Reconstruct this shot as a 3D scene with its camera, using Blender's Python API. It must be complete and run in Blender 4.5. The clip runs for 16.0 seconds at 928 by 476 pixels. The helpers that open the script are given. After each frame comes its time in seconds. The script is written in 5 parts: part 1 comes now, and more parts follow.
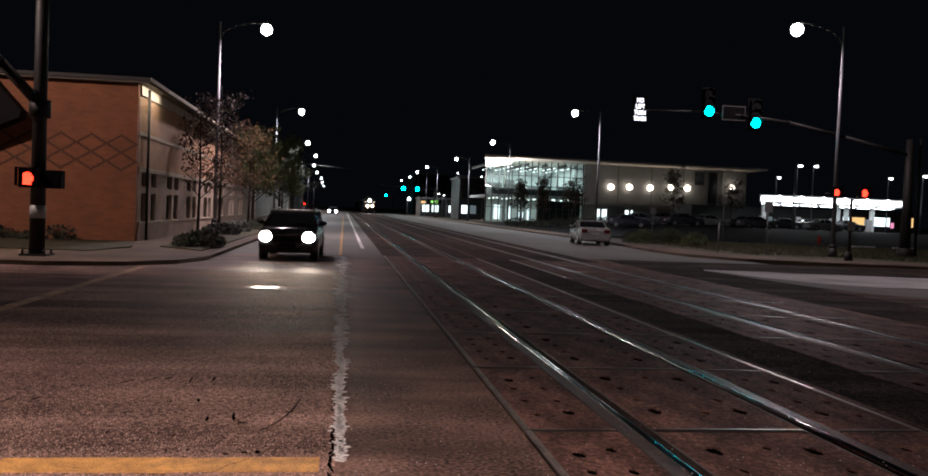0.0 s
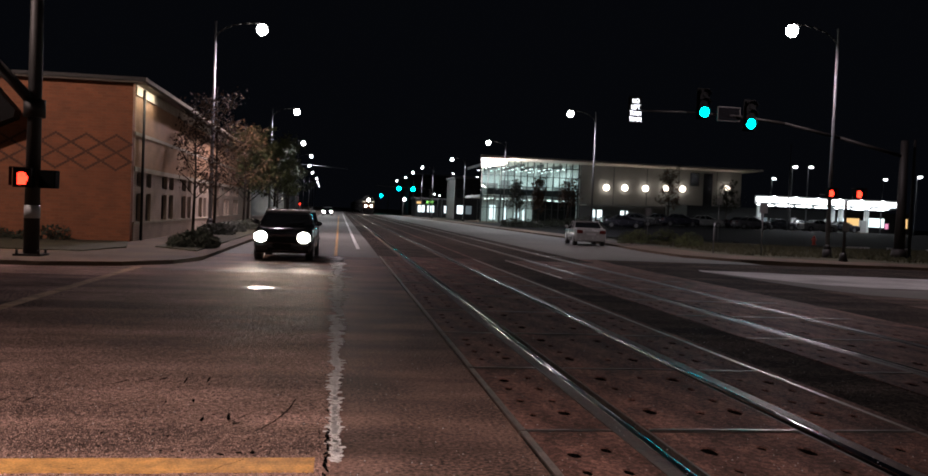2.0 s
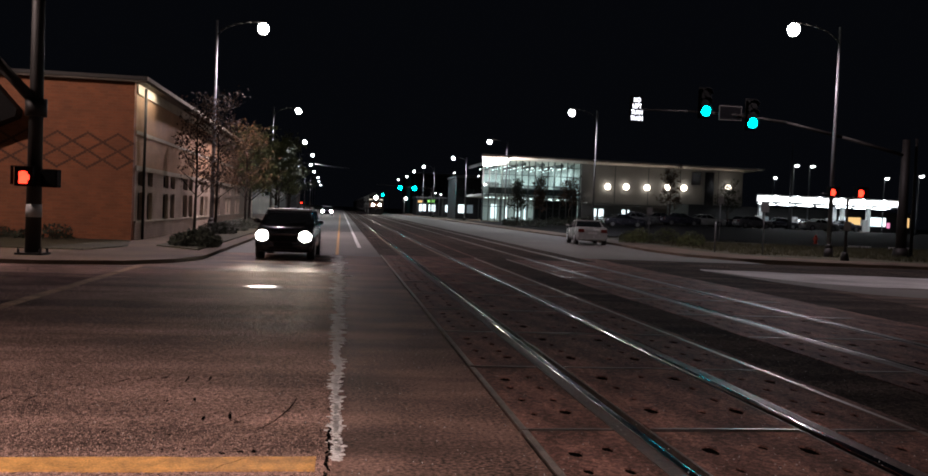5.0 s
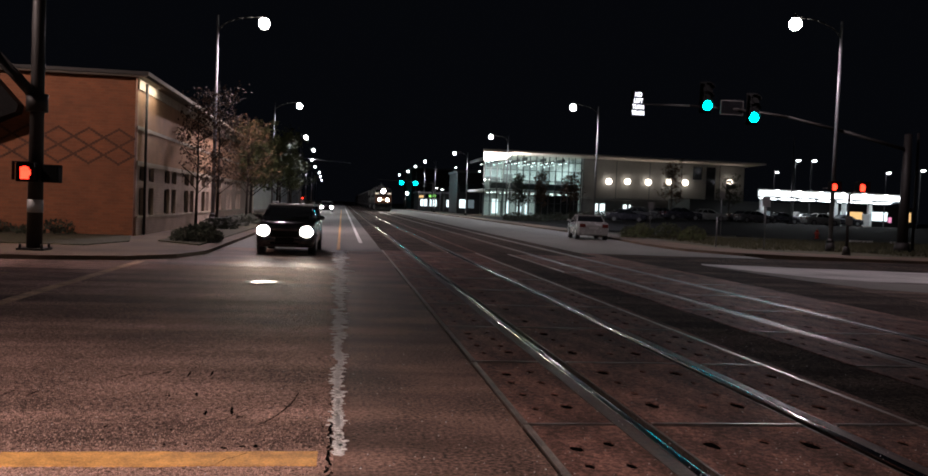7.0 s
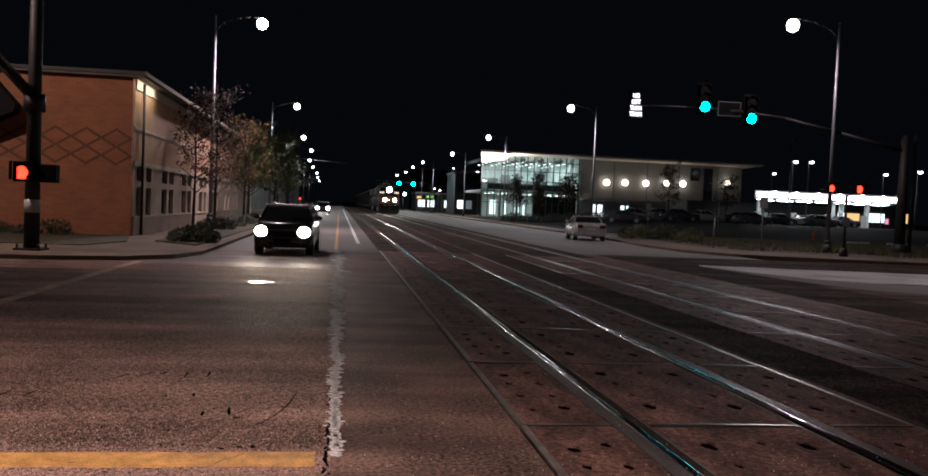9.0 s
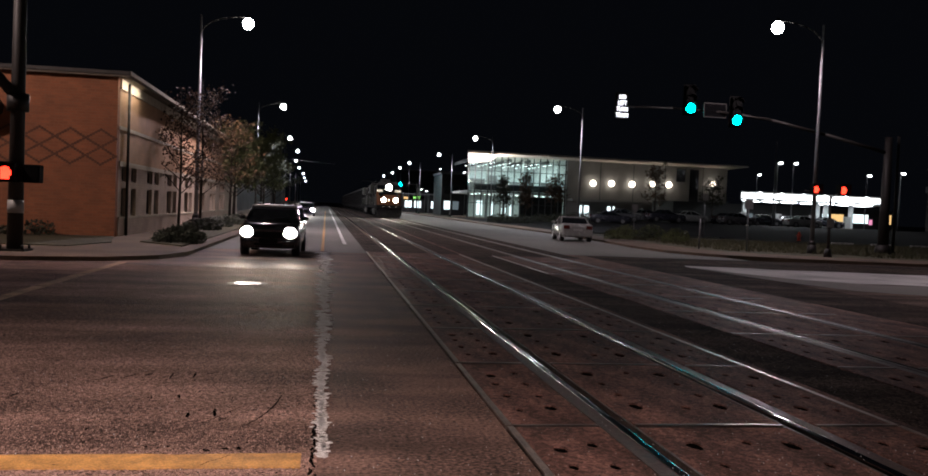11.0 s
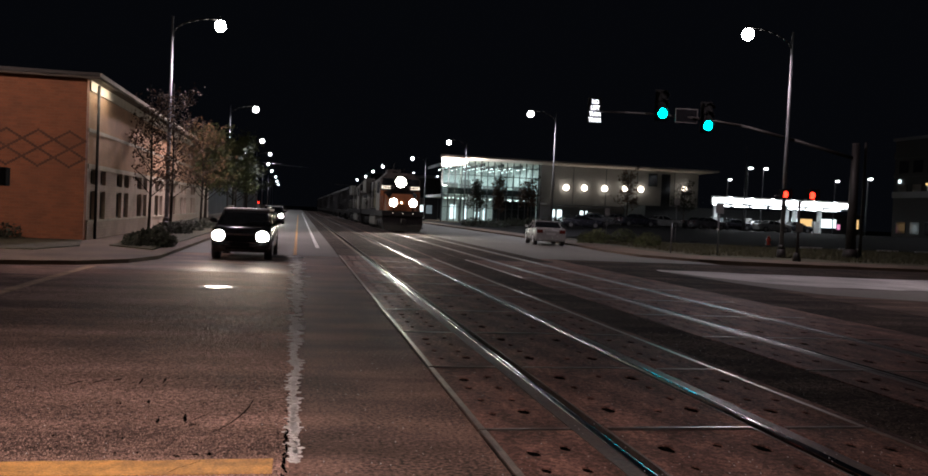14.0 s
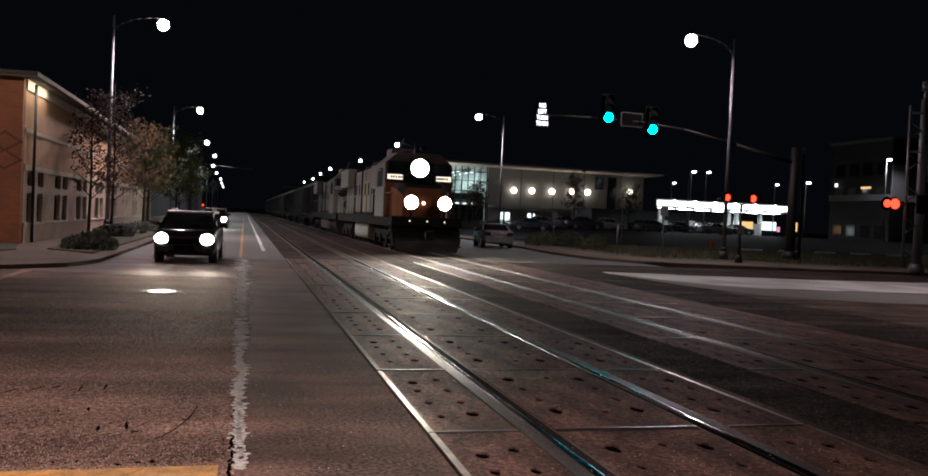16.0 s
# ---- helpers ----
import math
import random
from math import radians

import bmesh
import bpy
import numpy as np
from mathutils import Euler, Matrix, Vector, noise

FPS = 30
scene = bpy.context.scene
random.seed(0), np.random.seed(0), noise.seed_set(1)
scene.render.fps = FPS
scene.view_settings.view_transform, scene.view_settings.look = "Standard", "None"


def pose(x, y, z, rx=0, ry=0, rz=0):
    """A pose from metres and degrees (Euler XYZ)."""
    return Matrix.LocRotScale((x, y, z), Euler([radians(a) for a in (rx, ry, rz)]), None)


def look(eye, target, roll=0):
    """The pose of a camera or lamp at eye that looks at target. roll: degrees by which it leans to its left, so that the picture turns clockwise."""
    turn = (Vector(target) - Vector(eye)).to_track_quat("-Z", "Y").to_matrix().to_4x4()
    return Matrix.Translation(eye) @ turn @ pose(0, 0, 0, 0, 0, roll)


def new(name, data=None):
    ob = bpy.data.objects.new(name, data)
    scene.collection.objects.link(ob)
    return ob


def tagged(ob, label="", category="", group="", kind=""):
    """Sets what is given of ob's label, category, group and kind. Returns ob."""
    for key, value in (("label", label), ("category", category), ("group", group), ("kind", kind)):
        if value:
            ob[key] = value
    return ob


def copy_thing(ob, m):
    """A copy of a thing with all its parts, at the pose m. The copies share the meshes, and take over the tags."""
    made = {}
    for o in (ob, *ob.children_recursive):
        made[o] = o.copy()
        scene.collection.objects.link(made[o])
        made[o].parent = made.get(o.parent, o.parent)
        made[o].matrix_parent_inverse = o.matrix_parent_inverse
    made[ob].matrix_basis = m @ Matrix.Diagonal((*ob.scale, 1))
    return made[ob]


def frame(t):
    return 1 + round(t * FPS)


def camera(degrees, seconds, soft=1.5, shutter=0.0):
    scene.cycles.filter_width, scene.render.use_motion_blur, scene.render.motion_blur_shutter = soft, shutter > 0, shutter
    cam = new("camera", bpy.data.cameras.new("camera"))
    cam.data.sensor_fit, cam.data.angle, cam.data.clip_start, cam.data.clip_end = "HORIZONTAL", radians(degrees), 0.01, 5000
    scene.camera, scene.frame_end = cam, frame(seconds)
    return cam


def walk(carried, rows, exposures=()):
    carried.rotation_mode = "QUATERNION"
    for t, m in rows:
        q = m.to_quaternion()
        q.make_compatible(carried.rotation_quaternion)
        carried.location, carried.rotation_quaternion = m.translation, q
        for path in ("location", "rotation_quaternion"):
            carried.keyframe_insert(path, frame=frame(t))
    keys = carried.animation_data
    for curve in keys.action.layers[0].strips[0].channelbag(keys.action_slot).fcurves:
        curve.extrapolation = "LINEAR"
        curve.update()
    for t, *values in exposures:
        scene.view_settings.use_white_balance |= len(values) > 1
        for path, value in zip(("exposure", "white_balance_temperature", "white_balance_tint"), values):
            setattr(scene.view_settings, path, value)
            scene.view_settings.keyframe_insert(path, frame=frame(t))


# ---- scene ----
# World: x to the east kerb, y along the street, z up; the eye stands over the road.
cam = camera(57.0, 16.0, soft=1.7)
EYE = (0.0, 0.0, 1.642)
TURNS = [
    (0, -8.00, -1.78, -2.22), (0.5, -8.15, -1.80, -2.22), (1, -8.26, -1.73, -2.23), (1.5, -8.28, -1.67, -2.23),
    (2, -8.30, -1.74, -2.29), (2.5, -8.25, -1.71, -2.31), (3, -8.05, -1.61, -2.32), (3.5, -7.94, -1.52, -2.39),
    (4, -8.19, -1.59, -2.40), (5.2, -8.2, -1.85, -2.28), (6.5, -8.17, -2.10, -2.15), (7, -8.13, -2.15, -2.24), (7.5, -8.13, -2.15, -2.25),
    (8, -8.08, -2.14, -2.29), (9.2, -8.35, -2.08, -2.36), (10.5, -8.87, -1.99, -2.42), (11, -9.17, -2.01, -2.38), (11.5, -9.38, -1.85, -2.32),
    (12, -9.62, -1.71, -2.32), (12.5, -9.84, -1.63, -2.42), (13, -10.10, -1.64, -2.48), (13.5, -10.48, -1.69, -2.52),
    (14, -10.95, -1.67, -2.51), (14.5, -11.41, -1.70, -2.50), (15, -11.94, -1.79, -2.46), (15.5, -12.96, -1.69, -2.51),
    (16, -14.42, -1.34, -2.52)]
walk(cam, [(t, pose(*EYE, 90 + p, r, y)) for t, y, p, r in TURNS], exposures=[(0, 0.36), (16, 0.36)])

# ---- world and street light ----
world = bpy.data.worlds.new("night")
scene.world = world
world.use_nodes = True
world.node_tree.nodes["Background"].inputs[0].default_value = (0.25, 0.3, 0.45, 1)
world.node_tree.nodes["Background"].inputs[1].default_value = 0.005

LAMP_W = 2300.0
WARM = (1.0, 0.75, 0.69)
PINK = (1.0, 0.8, 0.87)
COOL = (0.95, 0.92, 1.0)


def lamp_light(x, y, z, watts, colour, cone=168, aim=None, blend=0.35):
    d = bpy.data.lights.new("street_light", "SPOT")
    d.energy, d.color, d.spot_size, d.spot_blend, d.shadow_soft_size = watts, colour, radians(cone), blend, 0.2
    ob = new("street_light", d)
    ob.matrix_world = look((x, y, z), aim or (x, y + 0.01, 0))
    return ob


# ---- materials ----
def mat(name, colour, rough=0.6, metal=0.0, vary=0.25, scale=4.0, fine=60.0, bump=0.0, bump_scale=None, spec=0.5, tint=None):
    """A surface with broad stains, fine grain and relief."""
    m = bpy.data.materials.new(name)
    m.use_nodes = True
    nt = m.node_tree
    b = nt.nodes["Principled BSDF"]
    b.inputs["Roughness"].default_value, b.inputs["Metallic"].default_value = rough, metal
    b.inputs["Specular IOR Level"].default_value = spec
    co = nt.nodes.new("ShaderNodeTexCoord")
    big, small = nt.nodes.new("ShaderNodeTexNoise"), nt.nodes.new("ShaderNodeTexNoise")
    big.inputs["Scale"].default_value, small.inputs["Scale"].default_value = scale, fine
    big.inputs["Detail"].default_value, small.inputs["Detail"].default_value = 6, 3
    for n in (big, small):
        nt.links.new(co.outputs["Object"], n.inputs["Vector"])
    mixn = nt.nodes.new("ShaderNodeMath")
    mixn.operation = "ADD"
    nt.links.new(big.outputs["Fac"], mixn.inputs[0])
    nt.links.new(small.outputs["Fac"], mixn.inputs[1])
    ramp = nt.nodes.new("ShaderNodeValToRGB")
    lo = [max(0.0, c * (1 - vary)) for c in colour]
    hi = [min(1.0, c * (1 + vary)) for c in (tint or colour)]
    ramp.color_ramp.elements[0].color, ramp.color_ramp.elements[1].color = (*lo, 1), (*hi, 1)
    ramp.color_ramp.elements[0].position, ramp.color_ramp.elements[1].position = 0.38, 0.62
    half = nt.nodes.new("ShaderNodeMath")
    half.operation = "MULTIPLY"
    half.inputs[1].default_value = 0.5
    nt.links.new(mixn.outputs[0], half.inputs[0])
    nt.links.new(half.outputs[0], ramp.inputs[0])
    nt.links.new(ramp.outputs[0], b.inputs["Base Color"])
    rr = nt.nodes.new("ShaderNodeMapRange")
    rr.inputs["To Min"].default_value, rr.inputs["To Max"].default_value = max(0.02, rough - 0.12), min(1, rough + 0.12)
    nt.links.new(big.outputs["Fac"], rr.inputs["Value"])
    nt.links.new(rr.outputs["Result"], b.inputs["Roughness"])
    if bump:
        bn = nt.nodes.new("ShaderNodeBump")
        bn.inputs["Strength"].default_value, bn.inputs["Distance"].default_value = bump, 0.02
        if bump_scale:
            v = nt.nodes.new("ShaderNodeTexVoronoi")
            v.inputs["Scale"].default_value = bump_scale
            nt.links.new(co.outputs["Object"], v.inputs["Vector"])
            nt.links.new(v.outputs["Distance"], bn.inputs["Height"])
        else:
            nt.links.new(small.outputs["Fac"], bn.inputs["Height"])
        nt.links.new(bn.outputs[0], b.inputs["Normal"])
    return m


def glow(name, colour, strength):
    m = bpy.data.materials.new(name)
    m.use_nodes = True
    nt = m.node_tree
    nt.nodes.remove(nt.nodes["Principled BSDF"])
    e = nt.nodes.new("ShaderNodeEmission")
    e.inputs[0].default_value, e.inputs[1].default_value = (*colour, 1), strength
    nt.links.new(e.outputs[0], nt.nodes["Material Output"].inputs[0])
    return m


def pane_mat(name, tint, gloss):
    m = bpy.data.materials.new(name)
    m.use_nodes = True
    nt = m.node_tree
    nt.nodes.remove(nt.nodes["Principled BSDF"])
    t, g, x = nt.nodes.new("ShaderNodeBsdfTransparent"), nt.nodes.new("ShaderNodeBsdfGlossy"), nt.nodes.new("ShaderNodeMixShader")
    t.inputs[0].default_value = (*tint, 1)
    g.inputs["Roughness"].default_value = 0.03
    x.inputs[0].default_value = gloss
    nt.links.new(t.outputs[0], x.inputs[1])
    nt.links.new(g.outputs[0], x.inputs[2])
    nt.links.new(x.outputs[0], nt.nodes["Material Output"].inputs[0])
    return m


def brick_mat(name, c1, c2, mortar, rough=0.85):
    m = mat(name, c1, rough, vary=0.3, scale=1.2, fine=30, bump=0.3)
    nt = m.node_tree
    b = nt.nodes["Principled BSDF"]
    co = nt.nodes.new("ShaderNodeTexCoord")
    sep, com, add = nt.nodes.new("ShaderNodeSeparateXYZ"), nt.nodes.new("ShaderNodeCombineXYZ"), nt.nodes.new("ShaderNodeMath")
    nt.links.new(co.outputs["Object"], sep.inputs[0])
    nt.links.new(sep.outputs["X"], add.inputs[0])
    nt.links.new(sep.outputs["Y"], add.inputs[1])
    nt.links.new(add.outputs[0], com.inputs["X"])
    nt.links.new(sep.outputs["Z"], com.inputs["Y"])
    br = nt.nodes.new("ShaderNodeTexBrick")
    br.inputs["Scale"].default_value = 1.0
    br.inputs["Brick Width"].default_value, br.inputs["Row Height"].default_value = 0.3, 0.1
    br.inputs["Mortar Size"].default_value = 0.012
    br.inputs["Color1"].default_value, br.inputs["Color2"].default_value, br.inputs["Mortar"].default_value = (*c1, 1), (*c2, 1), (*mortar, 1)
    nt.links.new(com.outputs[0], br.inputs["Vector"])
    mx = nt.nodes.new("ShaderNodeMix")
    mx.data_type, mx.blend_type = "RGBA", "MULTIPLY"
    mx.inputs["Factor"].default_value = 0.6
    old = b.inputs["Base Color"].links[0].from_socket
    sc = nt.nodes.new("ShaderNodeMix")
    sc.data_type, sc.blend_type = "RGBA", "DIVIDE"
    sc.inputs["Factor"].default_value = 1.0
    nt.links.new(old, sc.inputs["A"])
    sc.inputs["B"].default_value = (*c1, 1)
    nt.links.new(br.outputs["Color"], mx.inputs["A"])
    nt.links.new(sc.outputs["Result"], mx.inputs["B"])
    nt.links.new(mx.outputs["Result"], b.inputs["Base Color"])
    return m


def road_mat(name, colour, rough, grain, streaks=True, spec=0.5, vary=0.3, relief=0.035, tones=(0.06, 2.3)):
    """Asphalt with stones of several tones, wheel-worn streaks across it and pitted relief."""
    m = mat(name, colour, rough, vary=vary if streaks else 0.6, scale=0.7 if streaks else 2.2, fine=grain / 4, spec=spec)
    nt = m.node_tree
    b = nt.nodes["Principled BSDF"]
    co = nt.nodes.new("ShaderNodeTexCoord")
    old = b.inputs["Base Color"].links[0].from_socket
    vor = nt.nodes.new("ShaderNodeTexVoronoi")
    vor.inputs["Scale"].default_value = grain
    nt.links.new(co.outputs["Object"], vor.inputs["Vector"])
    tone = nt.nodes.new("ShaderNodeSeparateColor")
    nt.links.new(vor.outputs["Color"], tone.inputs[0])
    mr = nt.nodes.new("ShaderNodeMapRange")
    mr.inputs["To Min"].default_value, mr.inputs["To Max"].default_value = tones
    nt.links.new(tone.outputs[0], mr.inputs["Value"])
    mp = nt.nodes.new("ShaderNodeMapping")
    mp.inputs["Scale"].default_value = (0.12, 1.1, 1) if streaks else (2.0, 0.7, 1)
    nt.links.new(co.outputs["Object"], mp.inputs[0])
    st = nt.nodes.new("ShaderNodeTexNoise")
    st.inputs["Scale"].default_value, st.inputs["Detail"].default_value = 1.3, 5
    nt.links.new(mp.outputs[0], st.inputs["Vector"])
    sr = nt.nodes.new("ShaderNodeMapRange")
    sr.inputs["From Min"].default_value, sr.inputs["From Max"].default_value = 0.35, 0.65
    sr.inputs["To Min"].default_value, sr.inputs["To Max"].default_value = 0.52, 1.35
    nt.links.new(st.outputs["Fac"], sr.inputs["Value"])
    mul = nt.nodes.new("ShaderNodeMath")
    mul.operation = "MULTIPLY"
    nt.links.new(mr.outputs[0], mul.inputs[0])
    nt.links.new(sr.outputs[0], mul.inputs[1])
    mx = nt.nodes.new("ShaderNodeMix")
    mx.data_type, mx.blend_type = "RGBA", "MULTIPLY"
    mx.inputs["Factor"].default_value = 1.0
    nt.links.new(old, mx.inputs["A"])
    nt.links.new(mul.outputs[0], mx.inputs["B"])
    nt.links.new(mx.outputs["Result"], b.inputs["Base Color"])
    bn = nt.nodes.new("ShaderNodeBump")
    bn.inputs["Strength"].default_value, bn.inputs["Distance"].default_value = 1.0, relief
    nt.links.new(vor.outputs["Distance"], bn.inputs["Height"])
    nt.links.new(bn.outputs[0], b.inputs["Normal"])
    return m


M = {
    "asphalt": road_mat("asphalt", (0.15, 0.092, 0.074), 0.72, 130, True, 0.2, 0.9, 0.001, (0.62, 1.4)),
    "asphalt_dark": road_mat("asphalt_dark", (0.052, 0.039, 0.033), 0.85, 60, True, 0.06, 0.7, 0.005),
    "asphalt_brown": road_mat("asphalt_brown", (0.1, 0.07, 0.056), 0.8, 80, True, 0.1, 0.7, 0.003, (0.5, 1.5)),
    "asphalt_coarse": road_mat("asphalt_coarse", (0.245, 0.155, 0.128), 0.76, 85, True, 0.12, 0.6, 0.012),
    "stones": mat("asphalt_stones", (0.34, 0.23, 0.19), 0.7, vary=0.7, scale=40, fine=90, spec=0.3),
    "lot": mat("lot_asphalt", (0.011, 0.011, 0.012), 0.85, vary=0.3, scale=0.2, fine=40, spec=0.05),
    "street_far": mat("street_asphalt", (0.17, 0.165, 0.15), 0.75, vary=0.25, scale=0.2, fine=60, bump=0.3, bump_scale=100),
    "concrete": mat("concrete", (0.125, 0.086, 0.058), 0.85, vary=0.5, scale=0.6, fine=60, bump=0.2),
    "concrete_pale": mat("pale_concrete", (0.6, 0.59, 0.58), 0.8, vary=0.4, scale=0.5, fine=50, bump=0.2),
    "panel": road_mat("panel_concrete", (0.165, 0.086, 0.069), 0.66, 70, False, 0.14, relief=0.003, tones=(0.4, 1.7)),
    # shade inside pockets, cracks and pits, put into a near-black colour
    "hollow_shade": mat("hollow_black", (0.004, 0.0035, 0.0035), 0.95, vary=0.3, spec=0.0),
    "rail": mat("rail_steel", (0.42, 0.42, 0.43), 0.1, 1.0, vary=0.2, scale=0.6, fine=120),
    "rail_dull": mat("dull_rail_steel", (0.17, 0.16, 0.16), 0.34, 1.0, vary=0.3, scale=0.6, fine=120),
    "railside": mat("rail_rust", (0.03, 0.024, 0.02), 0.7, 0.2, vary=0.4),
    "edge": mat("steel_edge", (0.26, 0.22, 0.2), 0.34, 0.85, vary=0.3, scale=5, fine=90),
    "angle": mat("angle_iron", (0.48, 0.4, 0.35), 0.34, 0.75, vary=0.4, scale=4, fine=60),
    "rubber": mat("flange_rubber", (0.07, 0.055, 0.048), 0.42, vary=0.65, scale=9, fine=30, bump=0.2),
    "bed": mat("track_bed", (0.008, 0.007, 0.007), 0.9, vary=0.4, spec=0.0),
    "white_paint": mat("worn_white_paint", (0.86, 0.84, 0.8), 0.7, vary=0.35, scale=6, fine=40),
    "tan_paint": mat("faded_paint", (0.46, 0.29, 0.17), 0.75, vary=0.5, scale=3, fine=30),
    "yellow_paint": mat("yellow_paint", (0.56, 0.3, 0.09), 0.65, vary=0.42, scale=7, fine=70, bump=0.3),
    "grass": mat("grass", (0.052, 0.048, 0.025), 0.9, vary=0.5, scale=0.3, fine=12, bump=0.6),
    "blade": mat("grass_blade", (0.065, 0.064, 0.03), 0.8, vary=0.4),
    "brick": brick_mat("brick", (0.27, 0.094, 0.042), (0.21, 0.076, 0.035), (0.23, 0.1, 0.052)),
    "brick_tan": brick_mat("tan_brick", (0.44, 0.25, 0.14), (0.38, 0.22, 0.125), (0.38, 0.25, 0.16)),
    "brick_dark": mat("dark_brick", (0.1, 0.042, 0.024), 0.85, vary=0.3),
    "stone": brick_mat("limestone", (0.47, 0.36, 0.28), (0.42, 0.33, 0.265), (0.36, 0.29, 0.23)),
    "stone_plain": mat("stone_trim", (0.46, 0.4, 0.31), 0.8, vary=0.2, scale=2, fine=40),
    "eave": mat("eave_boards", (0.1, 0.08, 0.06), 0.7, vary=0.2),
    "soffit": mat("soffit", (0.55, 0.5, 0.45), 0.7, vary=0.12),
    "dark_metal": mat("dark_bronze_metal", (0.014, 0.0115, 0.0105), 0.6, 0.2, vary=0.3),
    "galv": mat("galvanised_steel", (0.15, 0.15, 0.16), 0.52, 0.5, vary=0.2, scale=8),
    "window": mat("dark_window", (0.012, 0.012, 0.016), 0.08, vary=0.3, spec=0.7),
    "frame": mat("window_frame", (0.06, 0.05, 0.045), 0.5, 0.3),
    "bark": mat("bark", (0.026, 0.017, 0.011), 0.9, vary=0.4, scale=8, bump=0.6),
    "leaf_gold": mat("gold_leaf", (0.085, 0.05, 0.022), 0.8, vary=0.6, scale=3, fine=9, spec=0.2),
    "leaf_brown": mat("brown_leaf", (0.062, 0.03, 0.014), 0.8, vary=0.5, scale=3, fine=9),
    "leaf_green": mat("green_leaf", (0.085, 0.1, 0.034), 0.7, vary=0.5, scale=3, fine=9),
    "leaf_dark": mat("dark_leaf", (0.03, 0.036, 0.02), 0.7, vary=0.5, scale=3, fine=9),
    "suv_paint": mat("black_car_paint", (0.012, 0.012, 0.014), 0.18, 0.2, vary=0.15, spec=0.7),
    "suv_roof": mat("silver_car_paint", (0.42, 0.42, 0.42), 0.3, 0.5, vary=0.1),
    "white_car": mat("pale_car_paint", (0.26, 0.265, 0.26), 0.25, 0.1, vary=0.08, spec=0.7),
    "grey_car": mat("grey_car_paint", (0.12, 0.12, 0.13), 0.25, 0.3, vary=0.1),
    "dark_car": mat("dark_car_paint", (0.03, 0.03, 0.04), 0.25, 0.3, vary=0.1),
    "car_glass": mat("car_glass", (0.01, 0.012, 0.014), 0.05, vary=0.1, spec=0.8),
    "plastic": mat("black_plastic", (0.0035, 0.0035, 0.0035), 0.85, vary=0.2, spec=0.05),
    "tyre": mat("tyre_rubber", (0.016, 0.015, 0.015), 0.8, vary=0.3),
    "alloy": mat("alloy_rim", (0.3, 0.3, 0.31), 0.35, 0.9, vary=0.15),
    "hydrant": mat("red_enamel", (0.35, 0.04, 0.02), 0.4, vary=0.2),
    "tail": mat("tail_lens", (0.08, 0.012, 0.01), 0.2, vary=0.2),
    "plate": mat("plate_white", (0.3, 0.3, 0.3), 0.5, vary=0.05),
    "chrome": mat("chrome", (0.55, 0.52, 0.48), 0.36, 1.0, vary=0.05),
    "loco_cab": mat("dark_cab_paint", (0.07, 0.06, 0.055), 0.5, vary=0.3, scale=1.5, fine=20),
    "loco_front": mat("orange_loco_paint", (0.26, 0.09, 0.03), 0.42, vary=0.25, scale=1.5, fine=20),
    "loco_side": mat("grey_loco_paint", (0.1, 0.098, 0.084), 0.5, vary=0.3, scale=1.2, fine=20),
    "loco_yellow": mat("yellow_loco_paint", (0.16, 0.145, 0.06), 0.5, vary=0.3, scale=1.2, fine=20),
    "loco_dark": mat("loco_underframe", (0.008, 0.007, 0.007), 0.8, spec=0.15, vary=0.4, scale=2, fine=20),
    "freight": mat("freight_car_paint", (0.012, 0.0105, 0.011), 0.8, vary=0.4, scale=0.6, fine=15),
    "roofing": mat("metal_roof", (0.12, 0.12, 0.13), 0.5, 0.3, vary=0.2),
    "facade": mat("grey_facade", (0.2, 0.203, 0.207), 0.7, vary=0.2, scale=0.3, fine=10),
    # near-black: the unlit look of distant walls is put into the colour
    "facade_unlit": mat("unlit_facade", (0.007, 0.0075, 0.0085), 0.6, vary=0.2, scale=0.3, fine=10),
    "interior": mat("white_interior", (0.52, 0.56, 0.56), 0.7, vary=0.08),
    "mullion": mat("steel_mullion", (0.06, 0.065, 0.07), 0.4, 0.5, vary=0.1),
    "pane": pane_mat("clear_pane", (0.9, 0.95, 0.945), 0.06),
    "sign_board": mat("sign_board", (0.002, 0.002, 0.0025), 0.8, vary=0.2, spec=0.04),
    "lamp": glow("lamp_lens", (1.0, 0.98, 0.95), 26.0),
    "lamp_far": glow("lamp_lens_far", (0.9, 0.95, 1.0), 9.0),
    "warm_globe": glow("warm_globe", (1.0, 0.86, 0.7), 6.5),
    "head": glow("headlamp_lens", (1.0, 0.95, 0.86), 26.0),
    "head_bright": glow("approaching_headlamp_lens", (1.0, 0.95, 0.86), 260.0),
    "loco_head": glow("loco_headlight_lens", (1.0, 0.93, 0.82), 40.0),
    "loco_core": glow("loco_lamp_filament", (1.0, 0.93, 0.82), 2300.0),
    "loco_ditch": glow("ditch_light_lens", (1.0, 0.9, 0.74), 30.0),
    "ditch_core": glow("ditch_lamp_filament", (1.0, 0.9, 0.74), 1500.0),
    "number": glow("number_board_lens", (1.0, 0.86, 0.68), 1.1),
    "green": glow("green_signal_lens", (0.0, 0.78, 0.85), 22.0),
    "green_far": glow("far_green_lens", (0.0, 0.78, 0.85), 26.0),
    "red": glow("red_signal_lens", (1.0, 0.03, 0.014), 5.0),
    "sign_glow": glow("sign_letters", (0.9, 0.9, 1.0), 2.6),
    "strip": glow("ceiling_strip", (0.88, 1.0, 1.0), 4.0),
